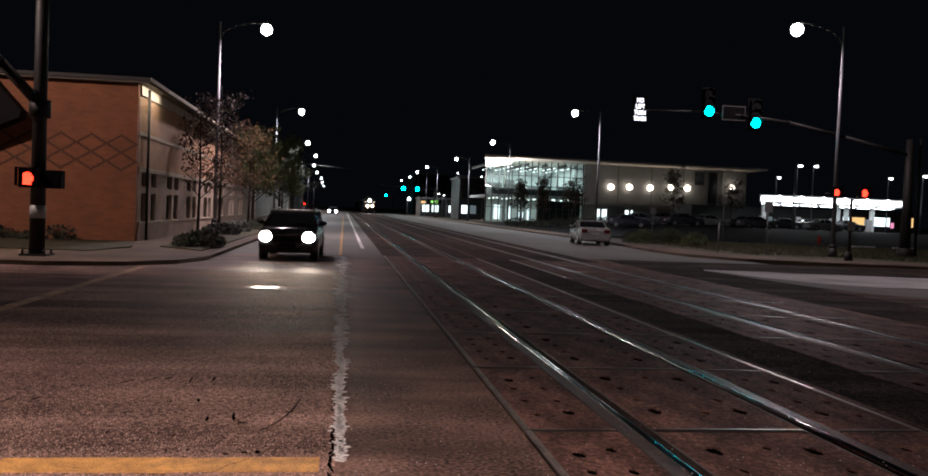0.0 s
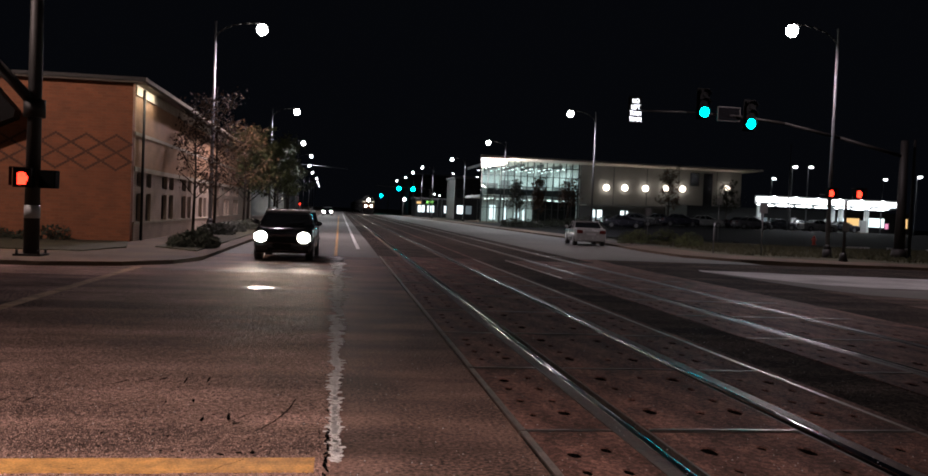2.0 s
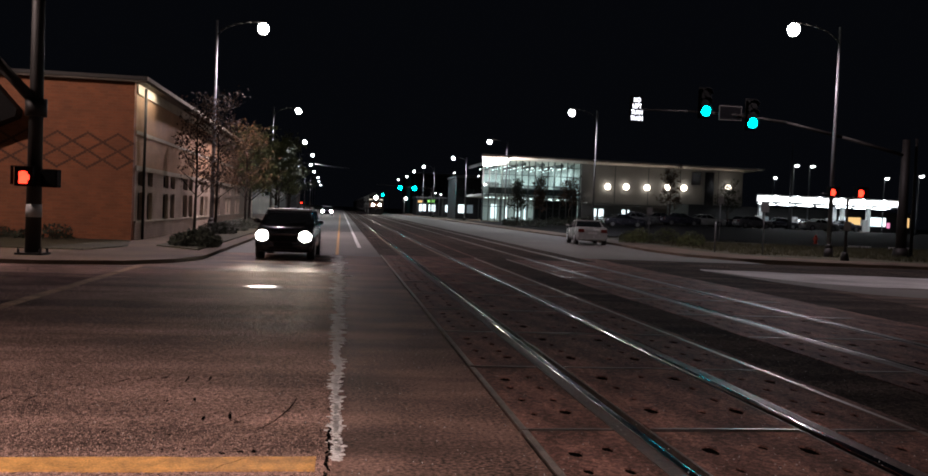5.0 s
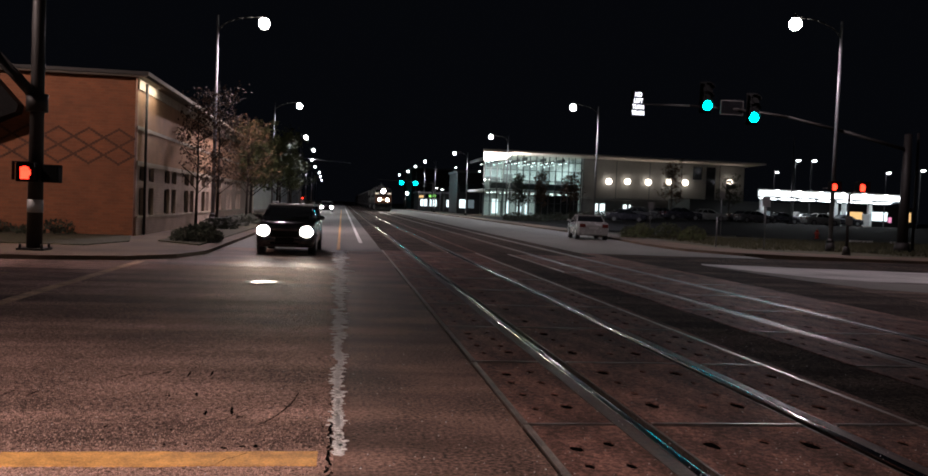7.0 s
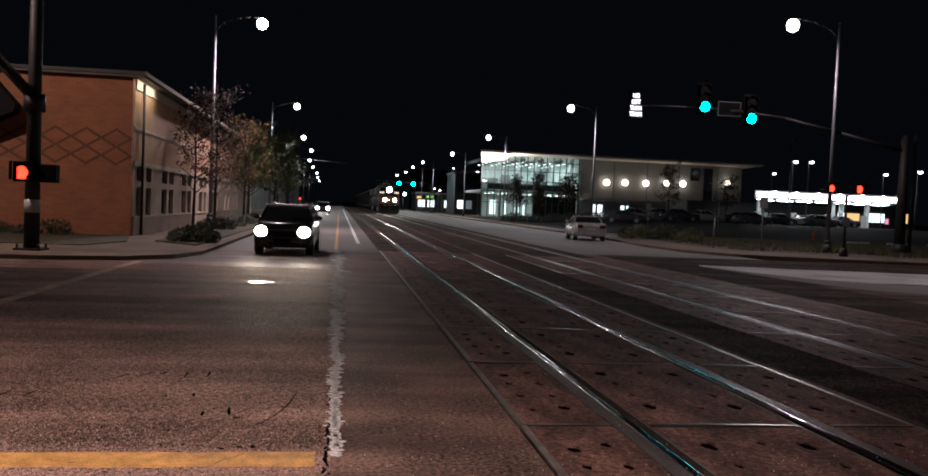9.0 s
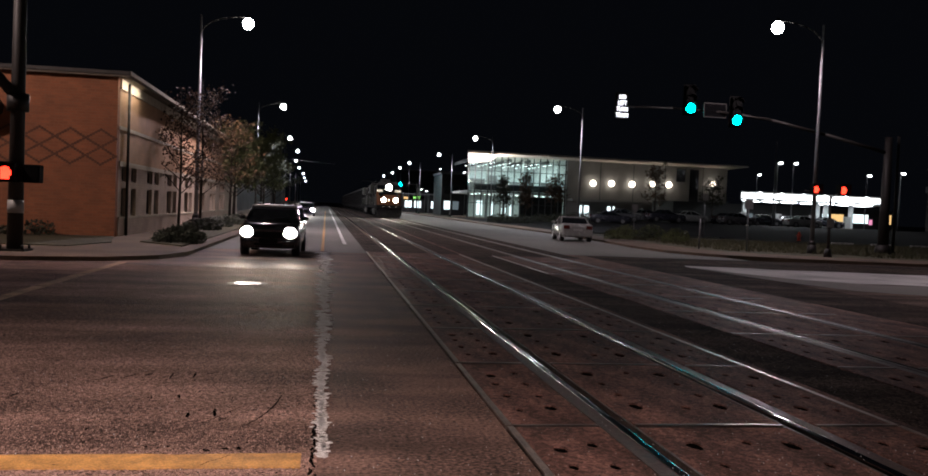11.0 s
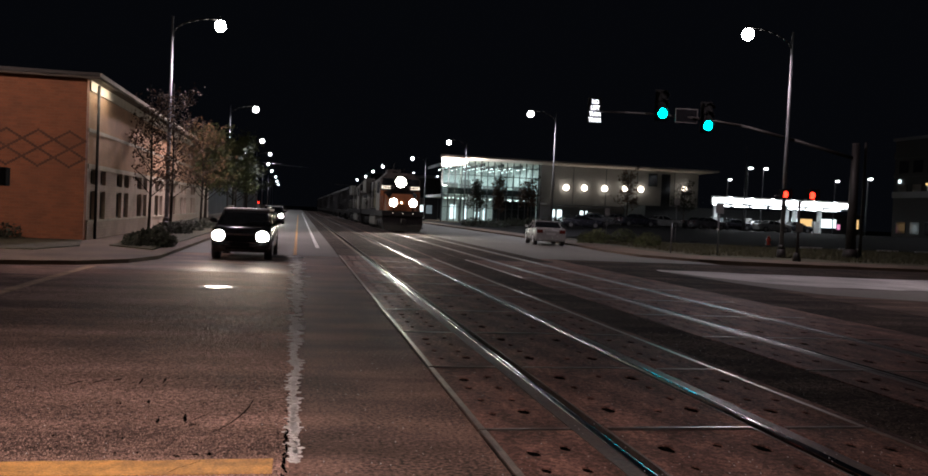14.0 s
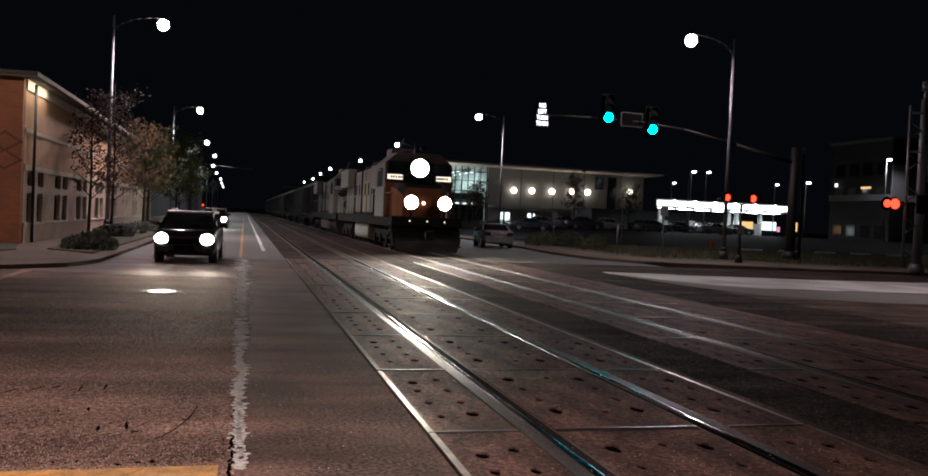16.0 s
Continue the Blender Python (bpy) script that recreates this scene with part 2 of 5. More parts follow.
    "canopy": glow("canopy_band", (0.95, 0.96, 1.0), 3.6),
    "shop": glow("shop_window_light", (0.8, 0.95, 1.0), 1.6),
    "window_dim": glow("dim_lit_window", (0.7, 0.9, 1.0), 0.12),
    "shop_warm": glow("shop_warm_light", (1.0, 0.62, 0.25), 0.8),
    "shop_green": glow("shop_green_sign", (0.35, 1.0, 0.2), 1.2),
    "shop_pink": glow("shop_pink_sign", (1.0, 0.35, 0.6), 0.7),
    "eave_light": glow("eave_light", (1.0, 0.86, 0.6), 9.0),
}


# ---- building blocks ----
def box(bm, x0, x1, y0, y1, z0, z1, bevel=0.0, mi=0):
    g = bmesh.ops.create_cube(bm, size=1.0, matrix=Matrix.Translation(((x0 + x1) / 2, (y0 + y1) / 2, (z0 + z1) / 2)) @ Matrix.Diagonal((abs(x1 - x0), abs(y1 - y0), abs(z1 - z0), 1)))
    vs = g["verts"]
    fs = {f for v in vs for f in v.link_faces}
    for f in fs:
        f.material_index = mi
    if bevel:
        es = list({e for v in vs for e in v.link_edges})
        bmesh.ops.bevel(bm, geom=es, offset=bevel, segments=2, affect="EDGES", profile=0.6)
    return bm


def bar(bm, a, b, r0, r1=None, seg=10, mi=0):
    a, b = Vector(a), Vector(b)
    d = b - a
    r1 = r0 if r1 is None else r1
    m = Matrix.Translation((a + b) / 2) @ d.to_track_quat("Z", "Y").to_matrix().to_4x4()
    g = bmesh.ops.create_cone(bm, cap_ends=True, segments=seg, radius1=r0, radius2=r1, depth=d.length, matrix=m)
    for f in {f for v in g["verts"] for f in v.link_faces}:
        f.material_index, f.smooth = mi, len(f.verts) == 4
    return bm


def ball(bm, c, r, sx=1.0, sy=1.0, sz=1.0, seg=14):
    g = bmesh.ops.create_uvsphere(bm, u_segments=seg, v_segments=max(6, seg * 2 // 3), radius=r, matrix=Matrix.Translation(c) @ Matrix.Diagonal((sx, sy, sz, 1)))
    for f in {f for v in g["verts"] for f in v.link_faces}:
        f.smooth = True
    return bm


def loft(bm, rings, caps=True, smooth=False, mi=0):
    rows = [[bm.verts.new(p) for p in ring] for ring in rings]
    n = len(rows[0])
    for a, b in zip(rows, rows[1:]):
        for i in range(n):
            f = bm.faces.new((a[i], a[(i + 1) % n], b[(i + 1) % n], b[i]))
            f.smooth, f.material_index = smooth, mi
    if caps:
        for r in (rows[0], rows[-1][::-1]):
            bm.faces.new(r).material_index = mi
    bmesh.ops.recalc_face_normals(bm, faces=bm.faces)
    return bm


def prism(bm, pts, z0, z1):
    """An upright slab with the outline pts."""
    lo, hi = [bm.verts.new((x, y, z0)) for x, y in pts], [bm.verts.new((x, y, z1)) for x, y in pts]
    n = len(pts)
    bm.faces.new(hi)
    bm.faces.new(lo[::-1])
    for i in range(n):
        bm.faces.new((lo[i], lo[(i + 1) % n], hi[(i + 1) % n], hi[i]))
    bmesh.ops.recalc_face_normals(bm, faces=bm.faces)
    return bm


def B():
    return bmesh.new()


def link(name, bm, *mats):
    me = bpy.data.meshes.new(name)
    bm.to_mesh(me)
    bm.free()
    for m in mats:
        me.materials.append(M[m])
    return new(name, me)


def part(name, bm, material, parent, label=""):
    ob = link(name, bm, *(material if isinstance(material, tuple) else (material,)))
    ob.parent = parent
    return tagged(ob, label)


def thing(name, label, category, group="", at=None):
    ob = tagged(new(name), label, category, group)
    ob.empty_display_size = 0.2
    if at is not None:
        ob.matrix_basis = at
    return ob


def structure(name, bm, material, label, category):
    return tagged(link(name, bm, *(material if isinstance(material, tuple) else (material,))), label, category, kind="structure")


def rect(x0, x1, y0, y1):
    return [(x0, y0), (x1, y0), (x1, y1), (x0, y1)]


# ---- ground, road, kerbs ----
bm = B()
bmesh.ops.create_grid(bm, x_segments=8, y_segments=8, size=2500, matrix=Matrix.Translation((0, 1500, -0.16)))
structure("ground", bm, "grass", "dark night grass and earth reaching the horizon", "ground")

T1, T2 = 3.07, 7.5
PITCH, SEAM0, SEAM1 = 2.59, -1.47, 29.61
FAR = 900.0
# west lanes, the coarse patch beside them, middle strip, east lanes
structure("road", prism(B(), rect(-3.75, 1.40, 28.6, FAR), -0.15, 0), "street_far", "dark worn asphalt of the street", "road")
bm = prism(B(), rect(-160, 0.0, 21.0, 28.6), -0.15, 0)
prism(bm, rect(0.0, 1.386, SEAM0 - 40, 28.6), -0.15, -0.002)
structure("road_joint", bm, "asphalt", "smooth dark asphalt beside the railway panels", "road")
structure("road_crossing", prism(B(), rect(-160, 0.0, -40, 21.0), -0.15, 0.002), "asphalt_coarse", "coarse reddish asphalt of the road junction", "road")
structure("road_strip", prism(B(), rect(4.86, 5.88, -40, FAR), -0.15, -0.012), "asphalt_dark", "black asphalt strip between the two tracks", "road")
structure("road_margin", prism(B(), rect(4.735, 4.86, -40, FAR), -0.15, -0.007), "panel", "narrow worn strip beside the track panels", "road")
structure("road_east", prism(B(), rect(9.172, 9.85, -40, 32), -0.15, -0.006), "panel", "reddish worn paving beside the east track", "road")
structure("road_east_band", prism(B(), [(9.85, -40), (12.2, -40), (12.2, 32), (9.85, 32)], -0.15, -0.009), "asphalt_dark", "dark asphalt band of the east lanes", "road")
structure("road_side", prism(B(), [(12.2, -40), (160, -40), (160, 10), (12.2, 20.5)], -0.15, -0.004), "asphalt_brown", "brown worn asphalt of the side street", "road")
r7 = random.Random(17)


def ragged_band(north, south, wob):
    """An outline between two edges, each with uneven points between its corners."""
    out = []
    for line in (north, south[::-1]):
        for (x0, y0), (x1, y1) in zip(line, line[1:]):
            n = max(1, min(14, int(abs(x1 - x0) / 0.7)))
            out += [(x0 + (x1 - x0) * i / n, y0 + (y1 - y0) * i / n + (r7.uniform(-wob, wob) if i else 0)) for i in range(n)]
        out.append(line[-1])
    return out


structure("road_pale", prism(B(), ragged_band([(12.0, 27.2), (15.6, 26.5), (20.0, 26.1), (25.0, 26.0), (160, 19.5)], [(11.9, 26.6), (12.5, 24.4), (13.4, 22.4), (14.6, 21.5), (19.5, 21.2), (160, 12.5)], 0.16), -0.15, 0.004), "concrete_pale", "pale concrete paving of the side street", "road")
structure("road_mid_grey", prism(B(), ragged_band([(11.95, 26.3), (12.55, 24.2), (13.45, 22.2), (14.65, 21.3), (19.5, 21.0), (160, 12.3)], [(11.9, 25.9), (12.3, 21.5), (12.9, 19.3), (15.1, 17.9), (22.0, 16.9), (160, 7.0)], 0.14), -0.15, 0.001), "street_far", "mid-grey ragged band south of the pale paving", "road")
structure("road_gutter", prism(B(), [(12.2, 20.5), (160, 10), (160, 32), (12.2, 32)], -0.15, -0.006), "asphalt_dark", "dark asphalt edge of the side street", "road")
structure("road_north_east", prism(B(), rect(9.17, 16.9, 32, FAR), -0.15, -0.004), "street_far", "grey asphalt of the street's far lanes", "road")
structure("track_bed", prism(B(), rect(1.40, 9.17, -40, FAR), -0.158, -0.11), "bed", "black bed under the tracks", "track bed")


# ---- tracks ----
def strips(c):
    return ((c - 1.66, c - 0.92, "field"), (c - 0.63, c + 0.63, "gauge"), (c + 0.92, c + 1.66, "field"))


for c in (T1, T2):
    bm = B()
    for x0, x1, k in strips(c):
        prism(bm, rect(x0, x1, SEAM1, FAR), -0.15, -0.004)
    structure("track_paving", bm, "asphalt_dark", "dark paving round the rails up the street", "road")

# the rail head in section: a rounded crown between worn flanks
CROWN = ((-0.036, -0.045), (-0.036, -0.011), (-0.033, -0.004), (-0.029, 0.0012), (-0.02, 0.0034), (0.0, 0.0044), (0.02, 0.0034), (0.029, 0.0012), (0.033, -0.004), (0.036, -0.011), (0.036, -0.045))
for c in (T1, T2):
    track = thing("railway_track", "worn steel street railway track set flush in the road", "railway track", "tracks in the street")
    for s in (-0.75, 0.75):
        bm = loft(B(), [[(c + s + x, y, z) for x, z in CROWN] for y in (-40, FAR)], caps=False, smooth=True)
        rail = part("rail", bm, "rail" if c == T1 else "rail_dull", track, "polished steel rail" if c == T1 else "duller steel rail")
        part("web", prism(B(), rect(c + s - 0.02, c + s + 0.02, -40, FAR), -0.14, -0.045), "railside", rail)
        out = -1 if s < 0 else 1
        x0 = c + s + out * 0.04
        part("flange_seal", prism(B(), rect(min(x0, x0 + out * 0.12), max(x0, x0 + out * 0.12), -40, FAR), -0.1, -0.006), "rubber", track, "grey rubber seal along the rail")
        part("apron", prism(B(), rect(c + s - 0.19, c + s - 0.045, SEAM1 + 0.3, 120), -0.1, 0.001), "concrete", track, "pale concrete strip along the rail")
        x0 = c + s - out * 0.115
        part("flange_seal", prism(B(), rect(x0 - 0.012, x0 + 0.012, -40, FAR), -0.1, -0.003), "rubber", track)


# ---- lines on the road ----
def strokes(bm, x, y0, y1, w, seed, step, z=0.006):
    """A torn strip along y: thin pointed flakes of old paint lying across it, in clusters."""
    r = random.Random(seed)
    y = y0
    while y < y1:
        l = step * r.uniform(0.35, 1.5)
        mid = 0.25 * w * noise.noise((seed, y * 1.3, 0.0)) + r.gauss(0, 0.13) * w
        wide = w * max(0.14, 0.5 + 0.45 * noise.noise((seed + 9, y * 2.6, 1.0)) + r.gauss(0, 0.16))
        if noise.noise((seed + 2, y * 4.5, 7.0)) + r.uniform(-0.45, 0.45) > -0.42:
            u0, u1 = mid - wide * r.uniform(0.3, 0.6), mid + wide * r.uniform(0.3, 0.6)
            m0, m1 = u0 + (u1 - u0) * r.uniform(0.15, 0.4), u0 + (u1 - u0) * r.uniform(0.6, 0.85)
            k = r.uniform(-0.3, 0.3) * l
            pts = ((u0, 0.5 * l + k), (m0, r.uniform(0, 0.2) * l), (m1, r.uniform(0, 0.2) * l), (u1, 0.5 * l - k), (m1, l), (m0, r.uniform(0.8, 1.1) * l))
            vs = [bm.verts.new((x + p, y + q, z)) for p, q in pts]
            lo = [bm.verts.new((v.co.x, v.co.y, z - 0.008)) for v in vs]
            bm.faces.new(vs)
            for q in range(6):
                bm.faces.new((lo[q], lo[(q + 1) % 6], vs[(q + 1) % 6], vs[q]))
        y += l * r.uniform(0.28, 0.6)
    return bm


bm = B()
for i, (ya, yb, w, st) in enumerate(((5.5, 7.0, 0.12, 0.026), (7.0, 10.0, 0.15, 0.045), (10.0, 15.0, 0.26, 0.08), (15.0, 28.4, 0.42, 0.16))):
    strokes(bm, 0.02, ya, yb, w, 4 + i, st)
structure("road_line_joint", bm, "white_paint", "ragged white sealed joint worn by traffic", "road marking")
bm = B()
r5 = random.Random(5)
edge_n = [(-2.03 + i * 0.193, 5.57 + r5.uniform(-0.012, 0.012)) for i in range(11)]
edge_s = [(-0.1 - i * 0.193, 5.29 + r5.uniform(-0.012, 0.012)) for i in range(11)]
prism(bm, edge_s[::-1] + edge_n[::-1], -0.01, 0.011)
structure("road_line_yellow", bm, "yellow_paint", "thick scuffed yellow bar painted on the road", "road marking")
def worn_strip(x, y0, y1, w, seed, step):
    """A painted strip with slightly uneven edges and a few gaps."""
    r = random.Random(seed)
    bm, y = B(), y0
    while y < y1:
        l = step * r.uniform(0.7, 1.3)
        prism(bm, [(x - w / 2 + r.uniform(-0.006, 0.006), y), (x + w / 2 + r.uniform(-0.006, 0.006), y), (x + w / 2 + r.uniform(-0.006, 0.006), y + l), (x - w / 2 + r.uniform(-0.006, 0.006), y + l)], -0.01, 0.006)
        y += l + (r.uniform(0.02, 0.1) if r.random() < 0.3 else 0.002)
    return bm


structure("road_line_centre", worn_strip(-0.06, 29.0, 160, 0.11, 7, 2.2), "yellow_paint", "worn yellow centre line", "road marking")
structure("road_line_edge", worn_strip(0.8, 34.4, 200, 0.15, 8, 2.6), "white_paint", "worn white lane line beside the track", "road marking")
structure("road_line_stop", worn_strip(-4.78, 8.5, 20.9, 0.2, 9, 0.8), "tan_paint", "faded stop line across the side street", "road marking")
structure("road_line_side", prism(B(), rect(-12, -6.35, 17.5, 17.66), -0.01, 0.009), "tan_paint", "faded lane line of the side street", "road marking")

# ---- pavements ----
west = [(-160, 21.2), (-7.0, 21.2), (-5.2, 21.8), (-4.2, 23.0), (-3.75, 24.8), (-3.75, FAR), (-30, FAR), (-30, 31.9), (-160, 31.9)]
structure("pavement_west", prism(B(), west, -0.15, 0.1), "concrete", "worn tan concrete pavement with a kerb", "pavement")
structure("lawn_west", prism(B(), [(-160, 25.6), (-7.2, 25.6), (-6.6, 28.2), (-7.4, 31.9), (-160, 31.9)], 0.09, 0.13), "grass", "dark lawn before the brick building", "lawn")
structure("lawn_strip_west", prism(B(), [(-5.9, 29), (-4.3, 27.2), (-4.3, 200), (-5.9, 200)], 0.09, 0.14), "grass", "dark planting strip along the pavement", "lawn")
kerb_e = [(16.9, FAR), (16.6, 62), (15.9, 48), (15.2, 41), (15.3, 36.5), (16.8, 33.8), (20.0, 32.6), (24.0, 31.9), (160, 24.0)]
walk_e = [(19.0, FAR), (18.7, 62), (18.2, 48), (17.8, 41.5), (18.3, 38.5), (19.8, 36.4), (24.0, 35.0), (160, 27.5)]
structure("pavement_east", prism(B(), kerb_e + walk_e[::-1], -0.15, 0.11), "concrete", "tan concrete pavement curving round the corner", "pavement")
structure("lawn_east", prism(B(), [(18.7, 62), (18.2, 48), (17.8, 41.5), (18.3, 38.5), (19.8, 36.4), (24.0, 35.0), (160, 27.5), (160, 62)], -0.15, 0.09), "grass", "dark grass plot at the corner", "lawn")


def lot_z(x, y):
    """The car park rises gently away from the street."""
    return 0.1 + 0.85 * min(1, max(0, (y - 66) / 26)) * min(1, max(0, (x - 24) / 12))


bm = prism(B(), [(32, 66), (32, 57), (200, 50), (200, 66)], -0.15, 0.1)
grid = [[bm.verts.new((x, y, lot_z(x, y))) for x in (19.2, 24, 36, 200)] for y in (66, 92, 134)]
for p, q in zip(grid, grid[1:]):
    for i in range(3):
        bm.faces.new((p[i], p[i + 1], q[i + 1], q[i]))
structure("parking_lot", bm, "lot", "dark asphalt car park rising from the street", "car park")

# ---- street lamps ----
REACH = 2.45


def street_lamp(x, y, side, lit, height=11.2):
    """A tall tapered pole with a curved arm and a pendant lamp; side is the way the arm reaches."""
    lamp = thing("street_lamp", "tall grey steel street lamp with a curved arm, lit", "street lamp", "street lamps along the street", pose(x, y, -0.02))
    part("pole", bar(B(), (0, 0, 0.0), (0, 0, height + 0.25), 0.115, 0.06, 12), "galv", lamp)
    part("base", bar(bar(B(), (0, 0, 0), (0, 0, 0.55), 0.24, 0.2, 12), (0, 0, 0.55), (0, 0, 0.75), 0.2, 0.14, 12), "dark_metal", lamp)
    bm = B()
    pts = [(side * (2.35 * (1 - math.cos(a))) * 1.0, 0, height - 0.75 + 1.05 * math.sin(a)) for a in [i * math.pi / 2 / 7 for i in range(8)]]
    for p, q in zip(pts, pts[1:]):
        bar(bm, p, q, 0.035, 0.035, 8)
    # arm darker than its pole: its unlit look is put into the colour
    part("arm", bm, "dark_metal", lamp)
    bm = B()
    bar(bm, (side * REACH, 0, height + 0.02), (side * REACH, 0, height + 0.42), 0.22, 0.07, 14)
    part("hood", bm, "dark_metal", lamp)
    part("lens", ball(B(), (side * REACH, 0, height - 0.04), 0.3, 1, 1, 1.05), "lamp" if lit else "lamp_far", lamp, "glowing white lamp globe")
    return lamp


WEST_LAMPS = [(-7.2, -3.0), (-6.95, 48.1), (-7.05, 89.0), (-8.2, 132.9), (-8.1, 166.0), (-9.8, 206.0), (-10.3, 248.0), (-10.5, 299.0), (-11.4, 350.0), (-12.2, 410.0)]
EAST_LAMPS = [(24.0, -3.0), (24.05, 39.4), (23.35, 77.4), (22.15, 114.7), (22.45, 154.8), (20.4, 189.6), (20.6, 217.0), (21.5, 252.9), (21.1, 285.0)]
for i, (x, y) in enumerate(WEST_LAMPS):
    street_lamp(x, y, 1, i < 4)
    if i < 8:
        lamp_light(x + REACH, y, 10.8, LAMP_W * (7.0, 2.2, 2.2, 2.2, 1.8, 1.8, 1.8, 1.8)[i], WARM if i == 0 else PINK if i == 1 else COOL, 98 if i == 0 else 168, (-4.6, -1.1, 0) if i == 0 else None, 1.0 if i == 0 else 0.35)
for i, (x, y) in enumerate(EAST_LAMPS):
    street_lamp(x, y, -1, i < 4)
    if i < 7:
        lamp_light(x - REACH, y, 10.8, LAMP_W * (0.35, 0.8, 1.8, 1.8, 1.8, 1.8, 1.8)[i], WARM if i == 0 else PINK if i == 1 else COOL)
# side street, outside the view: lamp for the brick wall, lamp added to brighten pale paving
for x, y, side, c, k, cone, aim in ((-16.5, 20.3, 1, WARM, 1.75, 122, (-11.0, 30.5, 1.6)), (26.5, 12.5, -1, PINK, 1.9, 128, None)):
    street_lamp(x, y, side, True)
    lamp_light(x + side * REACH, y, 10.8, LAMP_W * k, c, cone, aim, 0.6)

# ---- brick building on the west side ----
BX, BY, BH = -7.4, 32.0, 5.75
house = thing("brick_building", "low brick and limestone building with a flat overhanging roof", "building")
WIN = [(32.9, 33.75), (34.45, 35.35), (37.4, 38.5), (38.95, 39.95), (42.0, 43.1), (43.6, 44.6), (47.0, 48.1), (48.6, 49.6), (52.0, 53.1), (53.6, 54.6), (57.0, 58.1), (58.6, 59.6), (62, 63.1), (63.6, 64.6)]
END = 74.0
part("south_wall", box(B(), -34, BX, BY, BY + 0.35, 0.0, BH), "brick", house, "orange-brown brick wall")
bm = B()
prev = BY + 0.352
for a, b in WIN:
    box(bm, BX - 0.35, BX, prev, a, 0.8, 2.64)
    box(bm, BX - 0.35, BX, a, b, 1.88 - 0.02, 2.1)
    prev = b
box(bm, BX - 0.35, BX, prev, END, 0.8, 2.64)
part("street_wall", bm, "stone", house, "pale limestone wall with paired windows")
part("plinth", box(B(), BX - 0.35, BX + 0.04, BY + 0.352, END, 0.0, 0.72), "stone", house)
part("sill_band", box(B(), BX - 0.35, BX + 0.07, BY + 0.352, END, 0.72, 0.8), "stone_plain", house, "projecting stone sill band")
part("lintel_band", box(B(), BX - 0.35, BX + 0.05, BY + 0.352, END, 2.64, 2.82), "stone_plain", house, "pale stone band")
part("upper_wall", box(B(), BX - 0.35, BX, BY + 0.352, END, 2.82, 3.95), "brick_tan", house)
part("frieze", box(B(), BX - 0.35, BX + 0.03, BY + 0.352, END, 3.95, 4.08), "stone_plain", house)
part("top_wall", box(B(), BX - 0.35, BX, BY + 0.352, END, 4.08, 5.4), "brick_tan", house)
part("cornice", box(B(), BX - 0.35, BX + 0.05, BY + 0.352, END, 5.4, BH), "stone_plain", house, "pale stone cornice")
for a, b in WIN:
    for z0, z1 in ((0.8, 1.86), (2.1, 2.64)):
        w = part("window", box(B(), BX - 0.25, BX - 0.2, a, b, z0, z1), "window", house, "dark window pane")
        bm = B()
        box(bm, BX - 0.2, BX - 0.14, a, a + 0.06, z0, z1)
        box(bm, BX - 0.2, BX - 0.14, b - 0.06, b, z0, z1)
        box(bm, BX - 0.2, BX - 0.14, a + 0.06, b - 0.06, z1 - 0.06, z1)
        box(bm, BX - 0.2, BX - 0.14, a + 0.06, b - 0.06, z0, z0 + 0.06)
        part("frame", bm, "frame", w)
bm = B()
for k in range(14):
    x = -7.93 - k * 1.02
    for zc in (3.88, 3.26):
        for sx in (1, -1):
            for j in range(7):
                d0 = 0.010 + 0.002 * (sx + 1)
                box(bm, x + sx * j * 0.085 - 0.042, x + sx * j * 0.085 + 0.042, BY - d0, BY + 0.02, zc - j * 0.052 - 0.045, zc - j * 0.052 + 0.045)
                box(bm, x + sx * j * 0.085 - 0.042, x + sx * j * 0.085 + 0.042, BY - d0 - 0.0012, BY + 0.02, zc - 0.62 + j * 0.052 - 0.045, zc - 0.62 + j * 0.052 + 0.045)
part("diamond_brickwork", bm, "brick_dark", house, "dark diamond pattern in the brickwork")
part("roof", box(B(), -34.5, BX + 0.48, BY - 0.3, END + 0.5, BH + 0.06, BH + 0.2, 0.02), "dark_metal", house, "flat overhanging roof with a dark edge")
part("soffit", box(B(), -34.3, BX + 0.44, BY - 0.26, END + 0.4, BH + 0.002, BH + 0.058), "eave", house, "brown soffit under the eaves")
part("downpipe", bar(B(), (BX + 0.1, BY + 1.35, 0.1), (BX + 0.1, BY + 1.35, BH - 0.05), 0.05), "dark_metal", house)
part("fascia", box(B(), BX + 0.484, BX + 0.505, BY - 0.3, END + 0.5, BH + 0.05, BH + 0.19), "stone_plain", house, "pale metal roof edge")
part("rear_wall", box(B(), -34, BX - 0.36, END, END + 0.3, 0, BH), "brick", house)
d = bpy.data.lights.new("eave_lamp", "AREA")
d.shape, d.size, d.size_y, d.energy, d.color = "RECTANGLE", 2.8, 0.05, 32, (1, 0.88, 0.72)
eave = new("eave_lamp", d)
eave.matrix_world = Matrix.Translation((BX + 0.38, BY + 1.75, BH - 0.03)) @ Matrix.Rotation(radians(14), 4, "Y") @ Matrix.Rotation(radians(90), 4, "Z")
part("eave_light", box(B(), BX + 0.365, BX + 0.395, BY + 0.45, BY + 3.05, BH - 0.012, BH + 0.0), "mullion", house, "slim lamp fitting under the eave")

# dark pitched roof of the neighbour
shed = thing("porch", "dark brown pitched porch beside the brick building", "porch")
